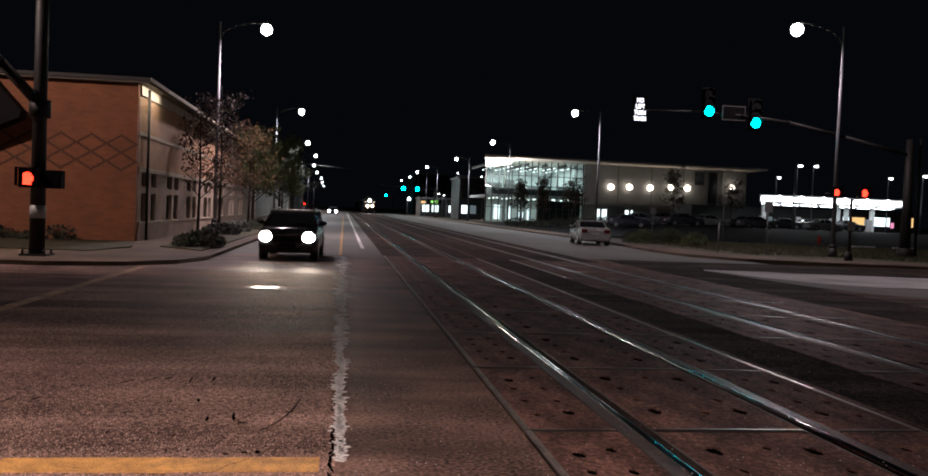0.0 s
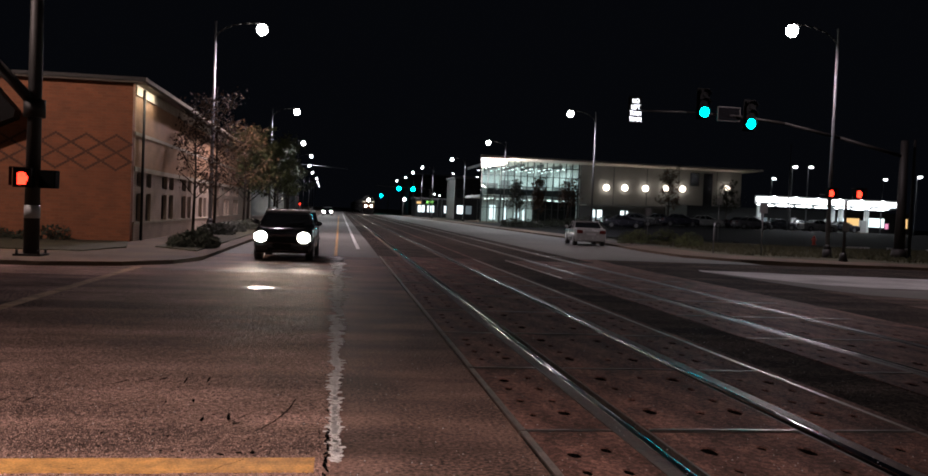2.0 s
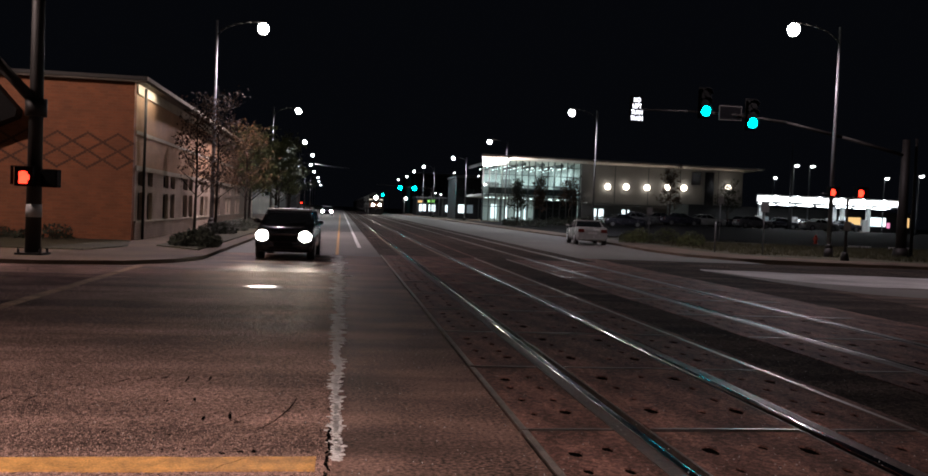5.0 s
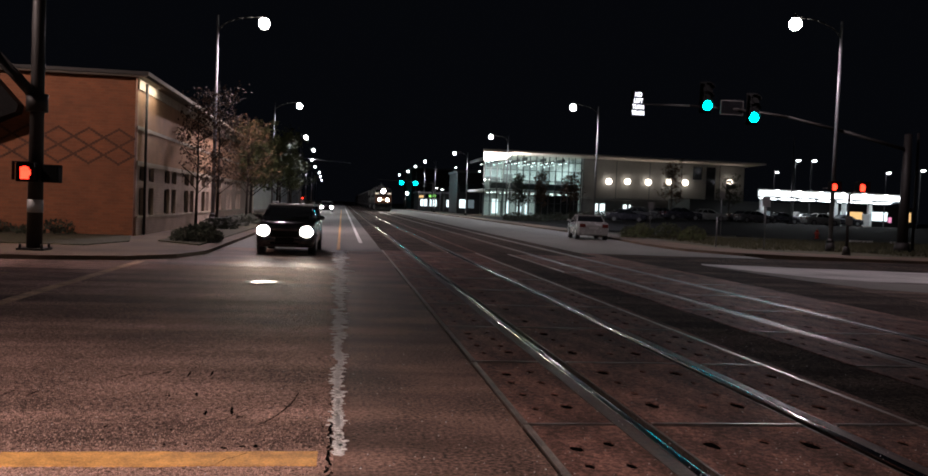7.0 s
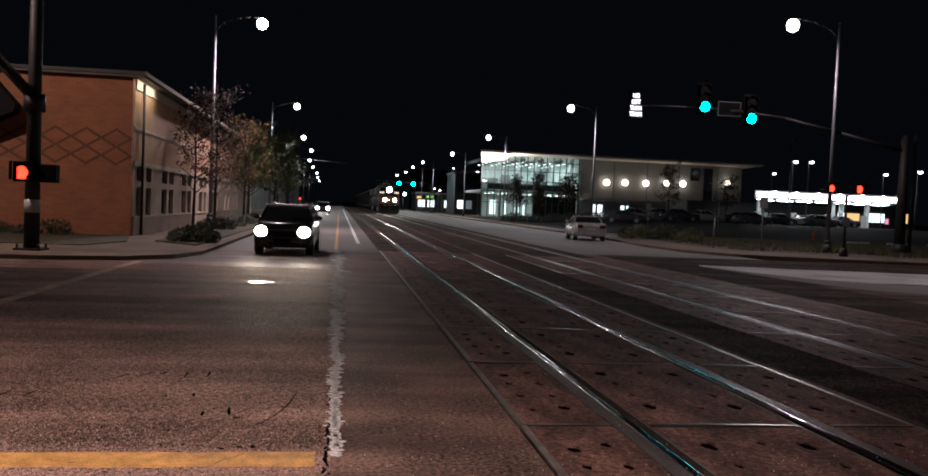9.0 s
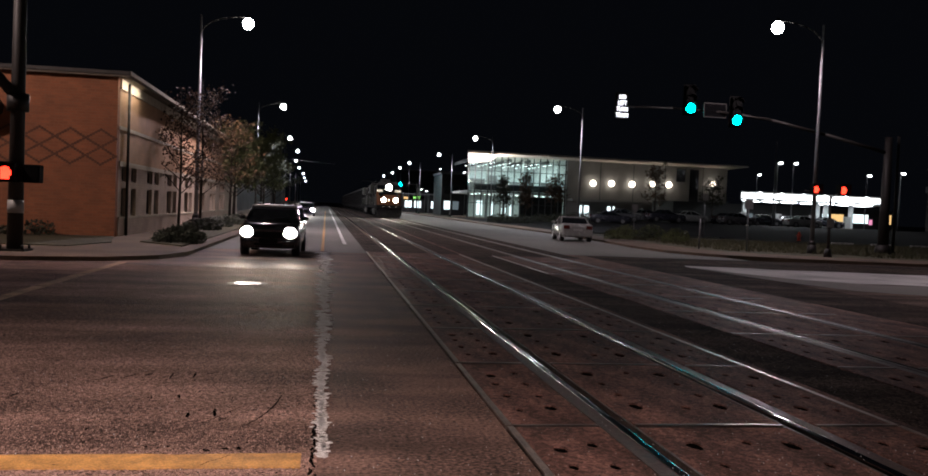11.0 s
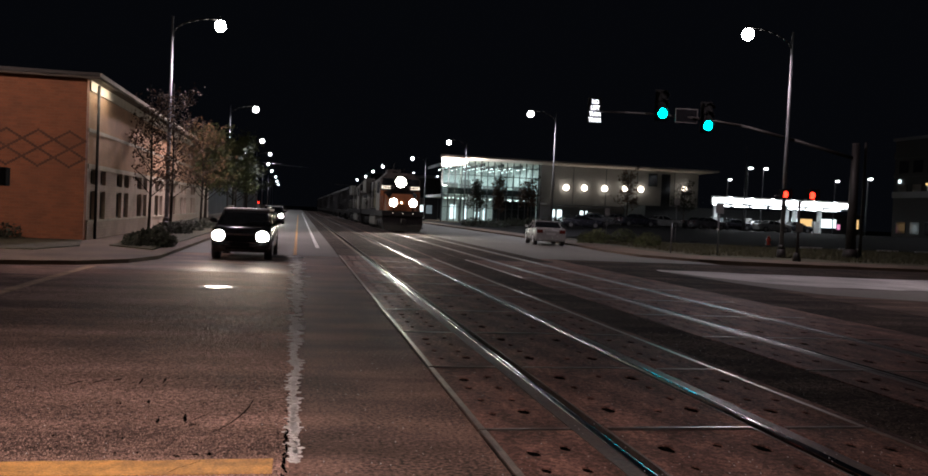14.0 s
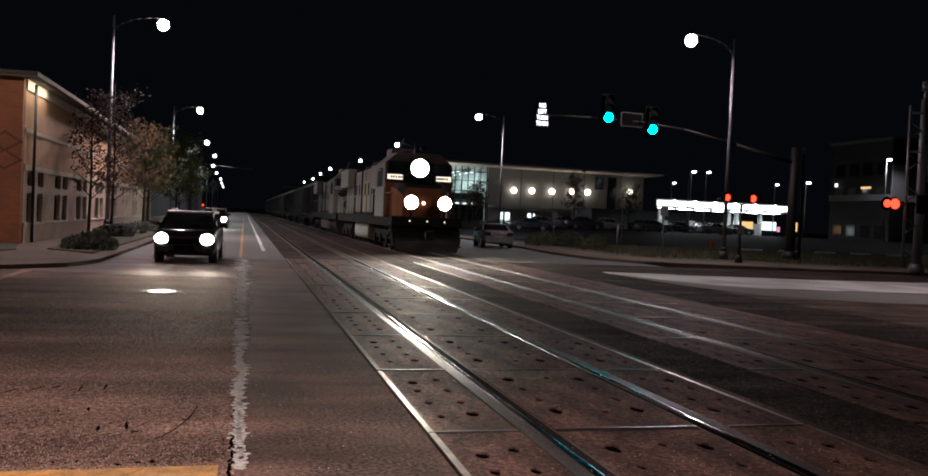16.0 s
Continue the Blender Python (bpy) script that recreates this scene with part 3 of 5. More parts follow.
part("roof", loft(B(), [[(-15, 31.0, 8.9), (-10.98, 31.0, 4.5), (-11.04, 31.0, 4.25), (-12.5, 31.0, 3.6), (-15, 31.0, 3.6)], [(-15, 31.9, 8.9), (-11.1, 31.9, 4.55), (-11.15, 31.9, 4.25), (-12.5, 31.9, 3.6), (-15, 31.9, 3.6)]]), "loco_dark", shed, "dark gabled roof end")
part("wall", box(B(), -15, -12.7, 31.3, 31.7, 0.1, 3.6), "brick_dark", shed)

# ---- signal pole on the west corner ----
def ped_head(parent, x, y, z, name="pedestrian_signal", turn=0):
    """A lit walk signal: a dark case with a visor and a red upraised palm."""
    case = part(name, box(B(), x - 0.23, x + 0.23, y - 0.1, y + 0.14, z - 0.24, z + 0.24, 0.02), "plastic", parent, "dark signal case showing a red symbol")
    bm = B()
    box(bm, x - 0.11, x + 0.09, y - 0.125, y - 0.105, z - 0.17, z + 0.02, 0.006)
    for i in range(4):
        box(bm, x - 0.11 + i * 0.052, x - 0.07 + i * 0.052, y - 0.125, y - 0.105, z + 0.02, z + 0.15 - 0.02 * abs(i - 1.5))
    box(bm, x + 0.09, x + 0.13, y - 0.125, y - 0.105, z - 0.08, z + 0.05)
    part("symbol", bm, "red", case, "glowing red symbol")
    bm = B()
    box(bm, x - 0.24, x + 0.24, y - 0.26, y - 0.1, z + 0.24, z + 0.26)
    box(bm, x - 0.26, x - 0.24, y - 0.26, y - 0.1, z - 0.2, z + 0.26)
    box(bm, x + 0.24, x + 0.26, y - 0.26, y - 0.1, z - 0.2, z + 0.26)
    part("visor", bm, "plastic", case)


mast = thing("signal_mast", "dark bronze signal pole with an arm and a red pedestrian signal", "signal pole", at=pose(-7.72, 23.1, 0.1))
part("pole", bar(B(), (0, 0, 0), (0, 0, 9.6), 0.19, 0.13, 14), "dark_metal", mast)
bm = box(B(), -0.33, 0.33, -0.33, 0.33, 0, 0.05)
for sx in (-0.26, 0.26):
    for sy in (-0.26, 0.26):
        bar(bm, (sx, sy, 0.05), (sx, sy, 0.16), 0.03)
part("base_plate", bm, "dark_metal", mast)
bm = B()
bar(bm, (0.08, 0.05, 3.72), (-0.78, -0.54, 4.8), 0.14, 0.13)
bar(bm, (-0.78, -0.54, 4.8), (-3.0, -2.1, 7.2), 0.13, 0.1)
part("arm", bm, "dark_metal", mast)
part("clamp", bar(B(), (0, 0, 3.5), (0, 0, 3.95), 0.26, 0.26, 14), "dark_metal", mast)
ped_head(mast, -0.1, -0.36, 1.96)
part("side_signal", box(B(), 0.2, 0.6, -0.2, 0.16, 1.72, 2.18, 0.03), "plastic", mast, "dark signal case turned aside")
part("sticker", bar(B(), (0, 0, 0.95), (0, 0, 1.28), 0.192, 0.19, 14), "plate", mast, "pale notice band round the pole")

# ---- east corner: signal mast arm, signs ----
sig = thing("traffic_signal_mast", "dark mast arm with two green traffic lights and an illuminated sign", "traffic signal", at=pose(29.8, 42.0, 0.09))
part("pole", bar(B(), (0, 0, 0), (0, 0, 6.3), 0.28, 0.19, 14), "dark_metal", sig)
part("base", bar(B(), (0, 0, 0), (0, 0, 0.5), 0.45, 0.34, 14), "dark_metal", sig)
bm = B()
pts = [(0, 0, 5.45), (-3.5, 0.4, 6.3), (-6.5, 0.8, 6.95), (-9.0, 1.3, 7.25), (-11.5, 2.0, 7.4), (-14.4, 3.0, 7.45)]
for i, (p, q) in enumerate(zip(pts, pts[1:])):
    bar(bm, p, q, 0.1 - 0.012 * i, 0.088 - 0.012 * i)
part("arm", bm, "dark_metal", sig)
def signal_head(x, y, z):
    head = part("signal_head", box(B(), x - 0.27, x + 0.27, y - 0.12, y + 0.14, z - 0.28, z + 1.2, 0.03), "plastic", sig, "dark three-lamp traffic signal showing green")
    part("backplate", box(B(), x - 0.34, x + 0.34, y + 0.14, y + 0.17, z - 0.38, z + 1.3), "plastic", head)
    part("green_lens", bar(B(), (x, y - 0.12, z), (x, y - 0.15, z), 0.26, 0.24, 20), "green", head, "glowing blue-green lens")
    for k in (0.46, 0.92):
        part("dark_lens", bar(B(), (x, y - 0.12, z + k), (x, y - 0.15, z + k), 0.14, 0.13, 16), "plastic", head)
    for k in (0.0, 0.46, 0.92):
        bm = B()
        for j in range(8):
            a = math.pi * j / 7
            b = math.pi * (j + 1) / 7
            if j < 7:
                ring = [(x + 0.3 * math.cos(a), y - 0.12, z + k + 0.3 * math.sin(a)), (x + 0.3 * math.cos(b), y - 0.12, z + k + 0.3 * math.sin(b)), (x + 0.3 * math.cos(b), y - 0.3, z + k + 0.3 * math.sin(b)), (x + 0.3 * math.cos(a), y - 0.3, z + k + 0.3 * math.sin(a))]
                inner = [(x + (p[0] - x) * 0.93, p[1], z + k + (p[2] - z - k) * 0.93) for p in ring]
                loft(bm, [ring, inner])
        part("visor", bm, "plastic", head)


signal_head(19.15 - 29.8, 1.75, 7.42)
signal_head(21.45 - 29.8, 1.0, 6.84)
bm = B()
for x0, x1, z0, z1 in ((-10.05, -8.75, 6.95, 7.0), (-10.05, -8.75, 7.68, 7.73), (-10.05, -10.0, 7.0, 7.68), (-8.8, -8.75, 7.0, 7.68)):
    box(bm, x0, x1, 1.32, 1.38, z0, z1)
part("sign_frame", bm, "dark_metal", sig, "grey metal frame of an unlit street sign")
part("sign_panel", box(B(), -10.0, -8.8, 1.335, 1.365, 7.0, 7.68), "sign_board", sig, "unlit dark sign panel")
part("message_sign", box(B(), -14.4, -13.7, 2.9, 3.12, 6.78, 8.2, 0.03), "sign_board", sig, "dark sign case with white glowing letters")


def words(text, x, y, z, size, material, parent, name="letters"):
    cu = bpy.data.curves.new(name, "FONT")
    cu.body, cu.size, cu.align_x, cu.extrude, cu.offset = text, size, "CENTER", 0.004, 0.009
    tmp = bpy.data.objects.new(name, cu)
    scene.collection.objects.link(tmp)
    me = bpy.data.meshes.new_from_object(tmp.evaluated_get(bpy.context.evaluated_depsgraph_get()))
    bpy.data.objects.remove(tmp)
    me.materials.clear()
    me.materials.append(M[material])
    ob = new(name, me)
    ob.parent = parent
    ob.matrix_basis = pose(x, y, z, 90, 0, 0) @ Matrix.Diagonal((0.74, 1, 1, 1))
    return ob


for i, wd in enumerate(("NO", "LEFT", "TURN", "TRAIN")):
    words(wd, -14.05, 2.88, 7.85 - i * 0.33, 0.33, "sign_glow", sig)

ped = thing("pedestrian_pole", "short dark pole with two red pedestrian signals and a notice", "signal pole", at=pose(22.35, 35.3, 0.1))
part("pole", bar(B(), (0, 0, 0), (0, 0, 2.75), 0.07, 0.06), "dark_metal", ped)
part("base", bar(B(), (0, 0, 0), (0, 0, 0.4), 0.2, 0.12), "dark_metal", ped)
ped_head(ped, 0.55, 0, 3.05)
part("bracket", bar(B(), (0, 0, 2.7), (0.5, 0, 2.95), 0.035), "dark_metal", ped)
part("notice", box(B(), -0.17, 0.17, -0.09, -0.07, 1.35, 1.75), "plate", ped, "small pale push-button notice")
ped2 = thing("walk_signal", "red pedestrian signal fixed to the street lamp pole", "pedestrian signal", at=pose(23.95, 39.2, 0.1))
ped_head(ped2, 0, 0, 3.2)
part("bracket", bar(B(), (-0.5, 0.1, 3.1), (-0.1, 0.1, 3.1), 0.03), "dark_metal", ped2)

xing = thing("crossing_signal", "grey railway crossing mast with red flashing lights", "crossing signal", at=pose(28.7, 31.4, 0.1))
part("pole", bar(B(), (0, 0, 0), (0, 0, 7.6), 0.2, 0.16, 14), "galv", xing)
part("cap", bar(bar(B(), (0, 0, 7.6), (0, 0, 8.0), 0.1, 0.08), (0, 0, 8.0), (0, 0, 8.4), 0.17, 0.17), "galv", xing)
part("base", bar(B(), (0, 0, 0), (0, 0, 0.4), 0.36, 0.26), "galv", xing)
bm = B()
for z in (5.3, 7.0):
    bar(bm, (-0.75, 0, z), (6.0, 0, z), 0.06)
bar(bm, (-0.75, 0, 0.3), (-0.75, 0, 7.3), 0.06)
bar(bm, (0.35, 0, 4.0), (0.35, 0, 7.2), 0.06)
for k in range(9):
    z0 = 1.0 + k * 0.7
    bar(bm, (-0.75, 0, z0), (-0.15, 0, z0 + (0.35 if k % 2 else -0.35)), 0.03, None, 6)
part("truss", bm, "galv", xing)
for x, r in ((-1.75, 0.17), (-1.35, 0.22)):
    bm = bar(B(), (x, -0.05, 2.98), (x, -0.02, 2.98), 0.3, 0.3, 18)
    lamp = part("flasher", bm, "plastic", xing, "black round flasher hood")
    part("lens", bar(B(), (x, -0.08, 2.98), (x, -0.055, 2.98), r, r, 18), "red", lamp, "glowing red lens")
part("flasher_bar", bar(B(), (-1.9, 0, 2.98), (1.2, 0, 2.98), 0.05), "dark_metal", xing)
part("control_box", box(B(), -0.4, 0.3, -0.35, -0.2, 2.6, 3.4, 0.03), "plastic", xing)

fp = thing("flagpole", "tall slim bare pole beside the filling station", "pole", at=pose(54.4, 98.0, 0.93))
part("pole", bar(B(), (0, 0, 0), (0, 0, 10.4), 0.09, 0.05), "galv", fp)
part("cap", ball(B(), (0, 0, 10.45), 0.1), "galv", fp)
up = thing("utility_pole", "dark slim pole beside the signal mast", "pole", at=pose(30.55, 42.2, 0.09))
part("pole", bar(B(), (0, 0, 0), (0, 0, 6.4), 0.09, 0.07), "dark_metal", up)
part("base", bar(B(), (0, 0, 0), (0, 0, 0.2), 0.18, 0.14), "dark_metal", up)
hyd = thing("fire_hydrant", "small red fire hydrant by the car park", "fire hydrant", at=pose(38.5, 65.0, 0.1))
part("barrel", bar(bar(B(), (0, 0, 0), (0, 0, 0.55), 0.13, 0.12), (0, 0, 0.55), (0, 0, 0.75), 0.14, 0.05), "hydrant", hyd)
part("outlet", bar(B(), (-0.22, 0, 0.42), (0.22, 0, 0.42), 0.06), "hydrant", hyd)
part("flange", bar(B(), (0, 0, 0), (0, 0, 0.05), 0.2, 0.2), "hydrant", hyd)
for x, y, hh in ((18.4, 40.1, 1.5), (21.2, 40.6, 2.6), (23.9, 64.1, 2.4), (29.0, 62.5, 3.4)):
    sp = thing("sign_post", "thin steel post with a small sign seen from behind", "sign post", at=pose(x, y, 0.09))
    part("post", bar(B(), (0, 0, 0), (0, 0, hh), 0.035), "galv", sp)
    if hh > 2:
        part("plate", box(B(), -0.22, 0.22, -0.05, -0.04, hh - 0.5, hh), "facade", sp)

# ---- vehicles ----
def car(label, paint, roof_mat, L=4.4, W=1.8, HT=1.5, hood=0.98, hood_len=1.15, boxy=True, lights=True, group="", lens="head"):
    """A car whose front faces -y, with its front bumper at y = 0."""
    root = thing("car", label, "car", group)
    hw = W / 2
    def ring(y, w, zb, zt):
        return [(-w * 0.93, y, zb), (-w, y, zb + 0.18), (-w, y, (zb + zt) / 2), (-w * 0.97, y, zt - 0.06), (-w * 0.9, y, zt), (w * 0.9, y, zt), (w * 0.97, y, zt - 0.06), (w, y, (zb + zt) / 2), (w, y, zb + 0.18), (w * 0.93, y, zb)]
    rear = hood + (0.06 if boxy else 0.08)
    body = part("body", loft(B(), [ring(0.0, hw * 0.86, 0.3, hood - 0.22), ring(0.07, hw * 0.95, 0.24, hood - 0.12), ring(0.35, hw, 0.22, hood - 0.05), ring(hood_len, hw, 0.22, hood), ring(L * 0.55, hw, 0.22, hood + 0.02), ring(L - 0.5, hw, 0.24, rear), ring(L - 0.08, hw * 0.96, 0.28, rear - 0.03), ring(L, hw * 0.88, 0.34, rear - 0.2)], smooth=True), paint, root)
    back = L - (0.25 if boxy else 1.05)
    top0, top1 = hood_len + (0.65 if boxy else 0.85), back - (0.2 if boxy else 0.55)
    zr = HT
    def cab(y, w, z):
        return (-w, y, z), (w, y, z)
    z0 = hood - 0.02
    lo = [(-hw * 0.93, hood_len - 0.05, z0), (hw * 0.93, hood_len - 0.05, z0), (hw * 0.93, back, z0), (-hw * 0.93, back, z0)]
    hi = [(-hw * 0.76, top0, zr - 0.06), (hw * 0.76, top0, zr - 0.06), (hw * 0.76, top1, zr - 0.06), (-hw * 0.76, top1, zr - 0.06)]
    part("cabin", loft(B(), [lo, hi]), "car_glass", root, "dark glazed cabin")
    for a, b in zip(lo, hi):
        part("pillar", bar(B(), a, b, 0.045, 0.04, 6), paint, root)
    mid_lo, mid_hi = (hood_len + back) / 2 + 0.1, (top0 + top1) / 2 + 0.1
    for s in (-1, 1):
        part("pillar", bar(B(), (s * hw * 0.935, mid_lo, z0), (s * hw * 0.765, mid_hi, zr - 0.06), 0.04, 0.035, 6), paint, root)
    part("roof", box(B(), -hw * 0.8, hw * 0.8, top0 - 0.05, top1 + 0.08, zr - 0.07, zr, 0.03), roof_mat, root)
    part("grille", box(B(), -hw * 0.5, hw * 0.5, -0.02, 0.06, 0.55, hood - 0.28, 0.015), "plastic", body)
    part("bumper", box(B(), -hw * 0.9, hw * 0.9, -0.05, 0.12, 0.3, 0.5, 0.05), paint, body)
    # front plate coloured black, as it is lost in the headlights' glare
    part("plate", box(B(), -0.26, 0.26, -0.07, -0.05, 0.4, 0.52), "plastic", body)
    part("plate", box(B(), -0.26, 0.26, L + 0.0, L + 0.02, 0.62, 0.74), "plate", body)
    for s in (-1, 1):
        x = s * hw * 0.72
        hl = part("headlight", ball(B(), (x, 0.03, hood - 0.3), 0.17, 1.15, 0.5, 0.95), lens if lights else "car_glass", root, "headlight")
        part("bezel", box(B(), x - 0.2, x + 0.2, 0.02, 0.1, hood - 0.44, hood - 0.16, 0.02), "plastic", hl)
        part("tail_light", box(B(), x - 0.17, x + 0.17, L - 0.04, L + 0.03, rear - 0.32, rear - 0.12, 0.02), "tail", root, "red tail light")
        mir = part("mirror", ball(B(), (s * (hw + 0.1), hood_len + 0.35, hood + 0.1), 0.1, 1.1, 0.7, 0.75), paint, root)
        part("stalk", bar(B(), (s * hw * 0.9, hood_len + 0.35, hood + 0.02), (s * (hw + 0.05), hood_len + 0.35, hood + 0.08), 0.025), "plastic", mir)
        for y in (0.85, L - 0.85):
            wx = s * (hw - 0.1)
            bm = bar(B(), (wx - 0.11, y, 0.33), (wx + 0.11, y, 0.33), 0.33, 0.33, 24)
            wh = part("wheel", bm, "tyre", root, "black tyre")
            bm = bar(B(), (wx + s * 0.1, y, 0.33), (wx + s * 0.125, y, 0.33), 0.21, 0.2, 18)
            part("rim", bm, "alloy", wh, "alloy rim")
    return root


suv = car("black boxy car with pale roof and lit headlights, waiting", "suv_paint", "suv_roof", L=4.3, W=1.7, HT=1.5, hood=1.0)
suv.matrix_basis = pose(-1.61, 25.3, 0, 0, 0, -2)
for s in (-1, 1):
    part("roof_rail", bar(B(), (s * 0.6, 1.95, 1.545), (s * 0.6, 3.7, 1.545), 0.018, None, 8), "chrome", suv, "bright roof rail")
    part("fog_lamp", bar(B(), (s * 0.55, -0.055, 0.4), (s * 0.55, -0.02, 0.4), 0.06, 0.06, 14), "car_glass", suv)
    part("wiper", bar(B(), (s * 0.1, 1.12, 1.02), (s * 0.1 + 0.45, 1.26, 1.12), 0.012, 0.008, 6), "plastic", suv)
# added chrome bar, standing in for lamp reflections on the bonnet
part("bonnet_glint_bar", box(B(), -0.16, 0.16, 0.02, 0.05, 0.72, 0.79, 0.012), "chrome", suv, "chrome bar added on the grille for the bonnet's glints")
part("lower_grille", box(B(), -0.4, 0.4, -0.062, -0.03, 0.33, 0.39, 0.01), "plastic", suv)
for s in (-1, 1):
    d = bpy.data.lights.new("car_beam", "SPOT")
    d.energy, d.color, d.spot_size, d.spot_blend, d.shadow_soft_size = 430, (1, 0.82, 0.62), radians(40), 1.0, 0.06
    o = new("car_beam", d)
    o.matrix_world = look((-1.66 + s * 0.66, 25.08, 0.74), (-1.45 + s * 0.9, 12.0, 0.6))
second = car("dark car with lit headlights driving down the street", "dark_car", "suv_roof", L=4.6, W=1.85, HT=1.55, hood=1.0, lens="head_bright")
white = car("pale sedan parked at the east kerb, seen from behind", "white_car", "white_car", L=4.5, W=1.78, HT=1.4, hood=0.95, boxy=False, lights=False)
white.matrix_basis = pose(14.62, 51.0, 0, 0, 0, 173)
lot = [(31, 90, "dark_car", 80), (36, 100, "white_car", 88), (40.5, 104, "grey_car", 90), (46, 104, "grey_car", 92), (51, 103, "dark_car", 90), (55, 101, "dark_car", 90), (60, 104, "grey_car", 88), (65.5, 104, "dark_car", 90), (43.4, 97, "white_car", 90), (48.8, 96, "grey_car", 92), (34, 95, "grey_car", 88), (58, 97, "white_car", 90), (38.5, 93, "dark_car", 91)]
for x, y, p, a in lot:
    c = car({"grey_car": "grey", "dark_car": "dark", "white_car": "pale"}[p] + " car parked in the dark car park", p, p, boxy=False, lights=False, HT=1.45, group="cars in the car park")
    c.matrix_basis = pose(x + 2, y, lot_z(x, y), 0, 0, a)

# ---- train ----
def wheelset(root, y):
    for s in (-1, 1):
        part("wheel", bar(B(), (s * 0.69, y, 0.51), (s * 0.81, y, 0.51), 0.5, 0.5, 20), "loco_dark", root)


def truck(root, y0, axles=3):
    L = 4.2 if axles == 3 else 2.6
    for s in (-1, 1):
        bm = B()
        box(bm, s * 1.15 - 0.12, s * 1.15 + 0.12, y0 - L / 2, y0 + L / 2, 0.55, 0.95, 0.05)
        for k in range(axles):
            y = y0 + (k - (axles - 1) / 2) * 1.8
            box(bm, s * 1.15 - 0.2, s * 1.15 + 0.2, y - 0.25, y + 0.25, 0.35, 0.75, 0.04)
        part("bogie_frame", bm, "loco_dark", root)
    for k in range(axles):
        wheelset(root, y0 + (k - (axles - 1) / 2) * 1.8)


def locomotive(label, lit):
    """A diesel road locomotive, front at y = 0 and facing -y."""
    r = thing("locomotive", label, "locomotive")
    L = 22.0
    part("frame", box(B(), -1.5, 1.5, 0.9, L - 0.6, 1.15, 1.55, 0.03), "loco_dark", r, "black underframe")
    part("front_platform", box(B(), -1.52, 1.52, 0.0, 0.9, 1.2, 1.6, 0.03), "loco_dark", r)
    bm = loft(B(), [[(-1.5, 0.35, 1.25), (1.5, 0.35, 1.25), (1.5, 0.6, 1.25), (-1.5, 0.6, 1.25)], [(-1.45, -0.15, 0.5), (1.45, -0.15, 0.5), (1.45, 0.45, 0.5), (-1.45, 0.45, 0.5)], [(-1.25, -0.3, 0.12), (1.25, -0.3, 0.12), (1.25, 0.4, 0.12), (-1.25, 0.4, 0.12)]])
    part("snow_plough", bm, "loco_dark", r, "black pilot plough")
    part("coupler", box(bar(B(), (0, 0.4, 0.85), (0, -0.5, 0.85), 0.1), -0.17, 0.17, -0.75, -0.45, 0.66, 1.04, 0.05), "loco_dark", r)
    for s in (-1, 1):
        for k in range(4):
            part("step", box(B(), s * 1.18, s * 1.55, 0.05 + 0.06 * k, 0.5 + 0.06 * k, 0.35 + 0.3 * k, 0.4 + 0.3 * k, 0.008), "railside", r, "steel step")
    # nose
    nose = part("nose", loft(B(), [[(-0.95, 0.75, 1.6), (0.95, 0.75, 1.6), (0.95, 0.75, 2.5), (0.75, 0.8, 2.85), (-0.75, 0.8, 2.85), (-0.95, 0.75, 2.5)], [(-1.15, 1.2, 1.6), (1.15, 1.2, 1.6), (1.15, 1.2, 2.75), (0.9, 1.2, 3.05), (-0.9, 1.2, 3.05), (-1.15, 1.2, 2.75)], [(-1.3, 2.3, 1.6), (1.3, 2.3, 1.6), (1.3, 2.3, 2.95), (1.0, 2.3, 3.12), (-1.0, 2.3, 3.12), (-1.3, 2.3, 2.95)]]), ("loco_front" if lit else "loco_side", "loco_dark"), r, "locomotive nose, its top blackened against the headlight's light")
    # upward faces are coloured black so the headlight leaves no bright patch
    for f in nose.data.polygons:
        f.material_index = 1 if f.normal.z > 0.25 else 0
    part("nose_door", box(B(), -0.32, 0.32, 0.7, 0.8, 1.65, 2.55, 0.02), "loco_front", nose)
    # cab
    cab = part("cab", loft(B(), [[(-1.52, 2.2, 1.55), (1.52, 2.2, 1.55), (1.52, 2.2, 3.0), (1.52, 2.25, 3.95), (0.95, 2.3, 4.45), (-0.95, 2.3, 4.45), (-1.52, 2.25, 3.95), (-1.52, 2.2, 3.0)], [(-1.52, 5.0, 1.55), (1.52, 5.0, 1.55), (1.52, 5.0, 3.0), (1.52, 5.0, 3.95), (0.95, 5.0, 4.5), (-0.95, 5.0, 4.5), (-1.52, 5.0, 3.95), (-1.52, 5.0, 3.0)]]), "loco_cab", r, "dark cab")
    part("cab_front", box(B(), -1.5, 1.5, 2.1, 2.19, 1.6, 3.1), "loco_front" if lit else "loco_side", cab, "painted cab front")
    for s in (-1, 1):
        part("windscreen", box(B(), s * 0.35, s * 1.4, 2.13, 2.2, 3.52, 4.02, 0.02), "car_glass", cab, "dark windscreen")
        part("side_panel", box(B(), s * 1.53 - 0.012, s * 1.53 + 0.012, 2.25, 4.95, 1.6, 2.85), "loco_side", cab, "grey cab side")
        part("side_window", box(B(), s * 1.53 - 0.02, s * 1.53 + 0.02, 2.9, 4.3, 2.9, 3.75, 0.01), "car_glass", cab)
        nb = part("number_board", box(B(), s * 1.1 - 0.36, s * 1.1 + 0.36, 2.03, 2.12, 3.2, 3.46, 0.015), "plastic", cab, "lit number board")
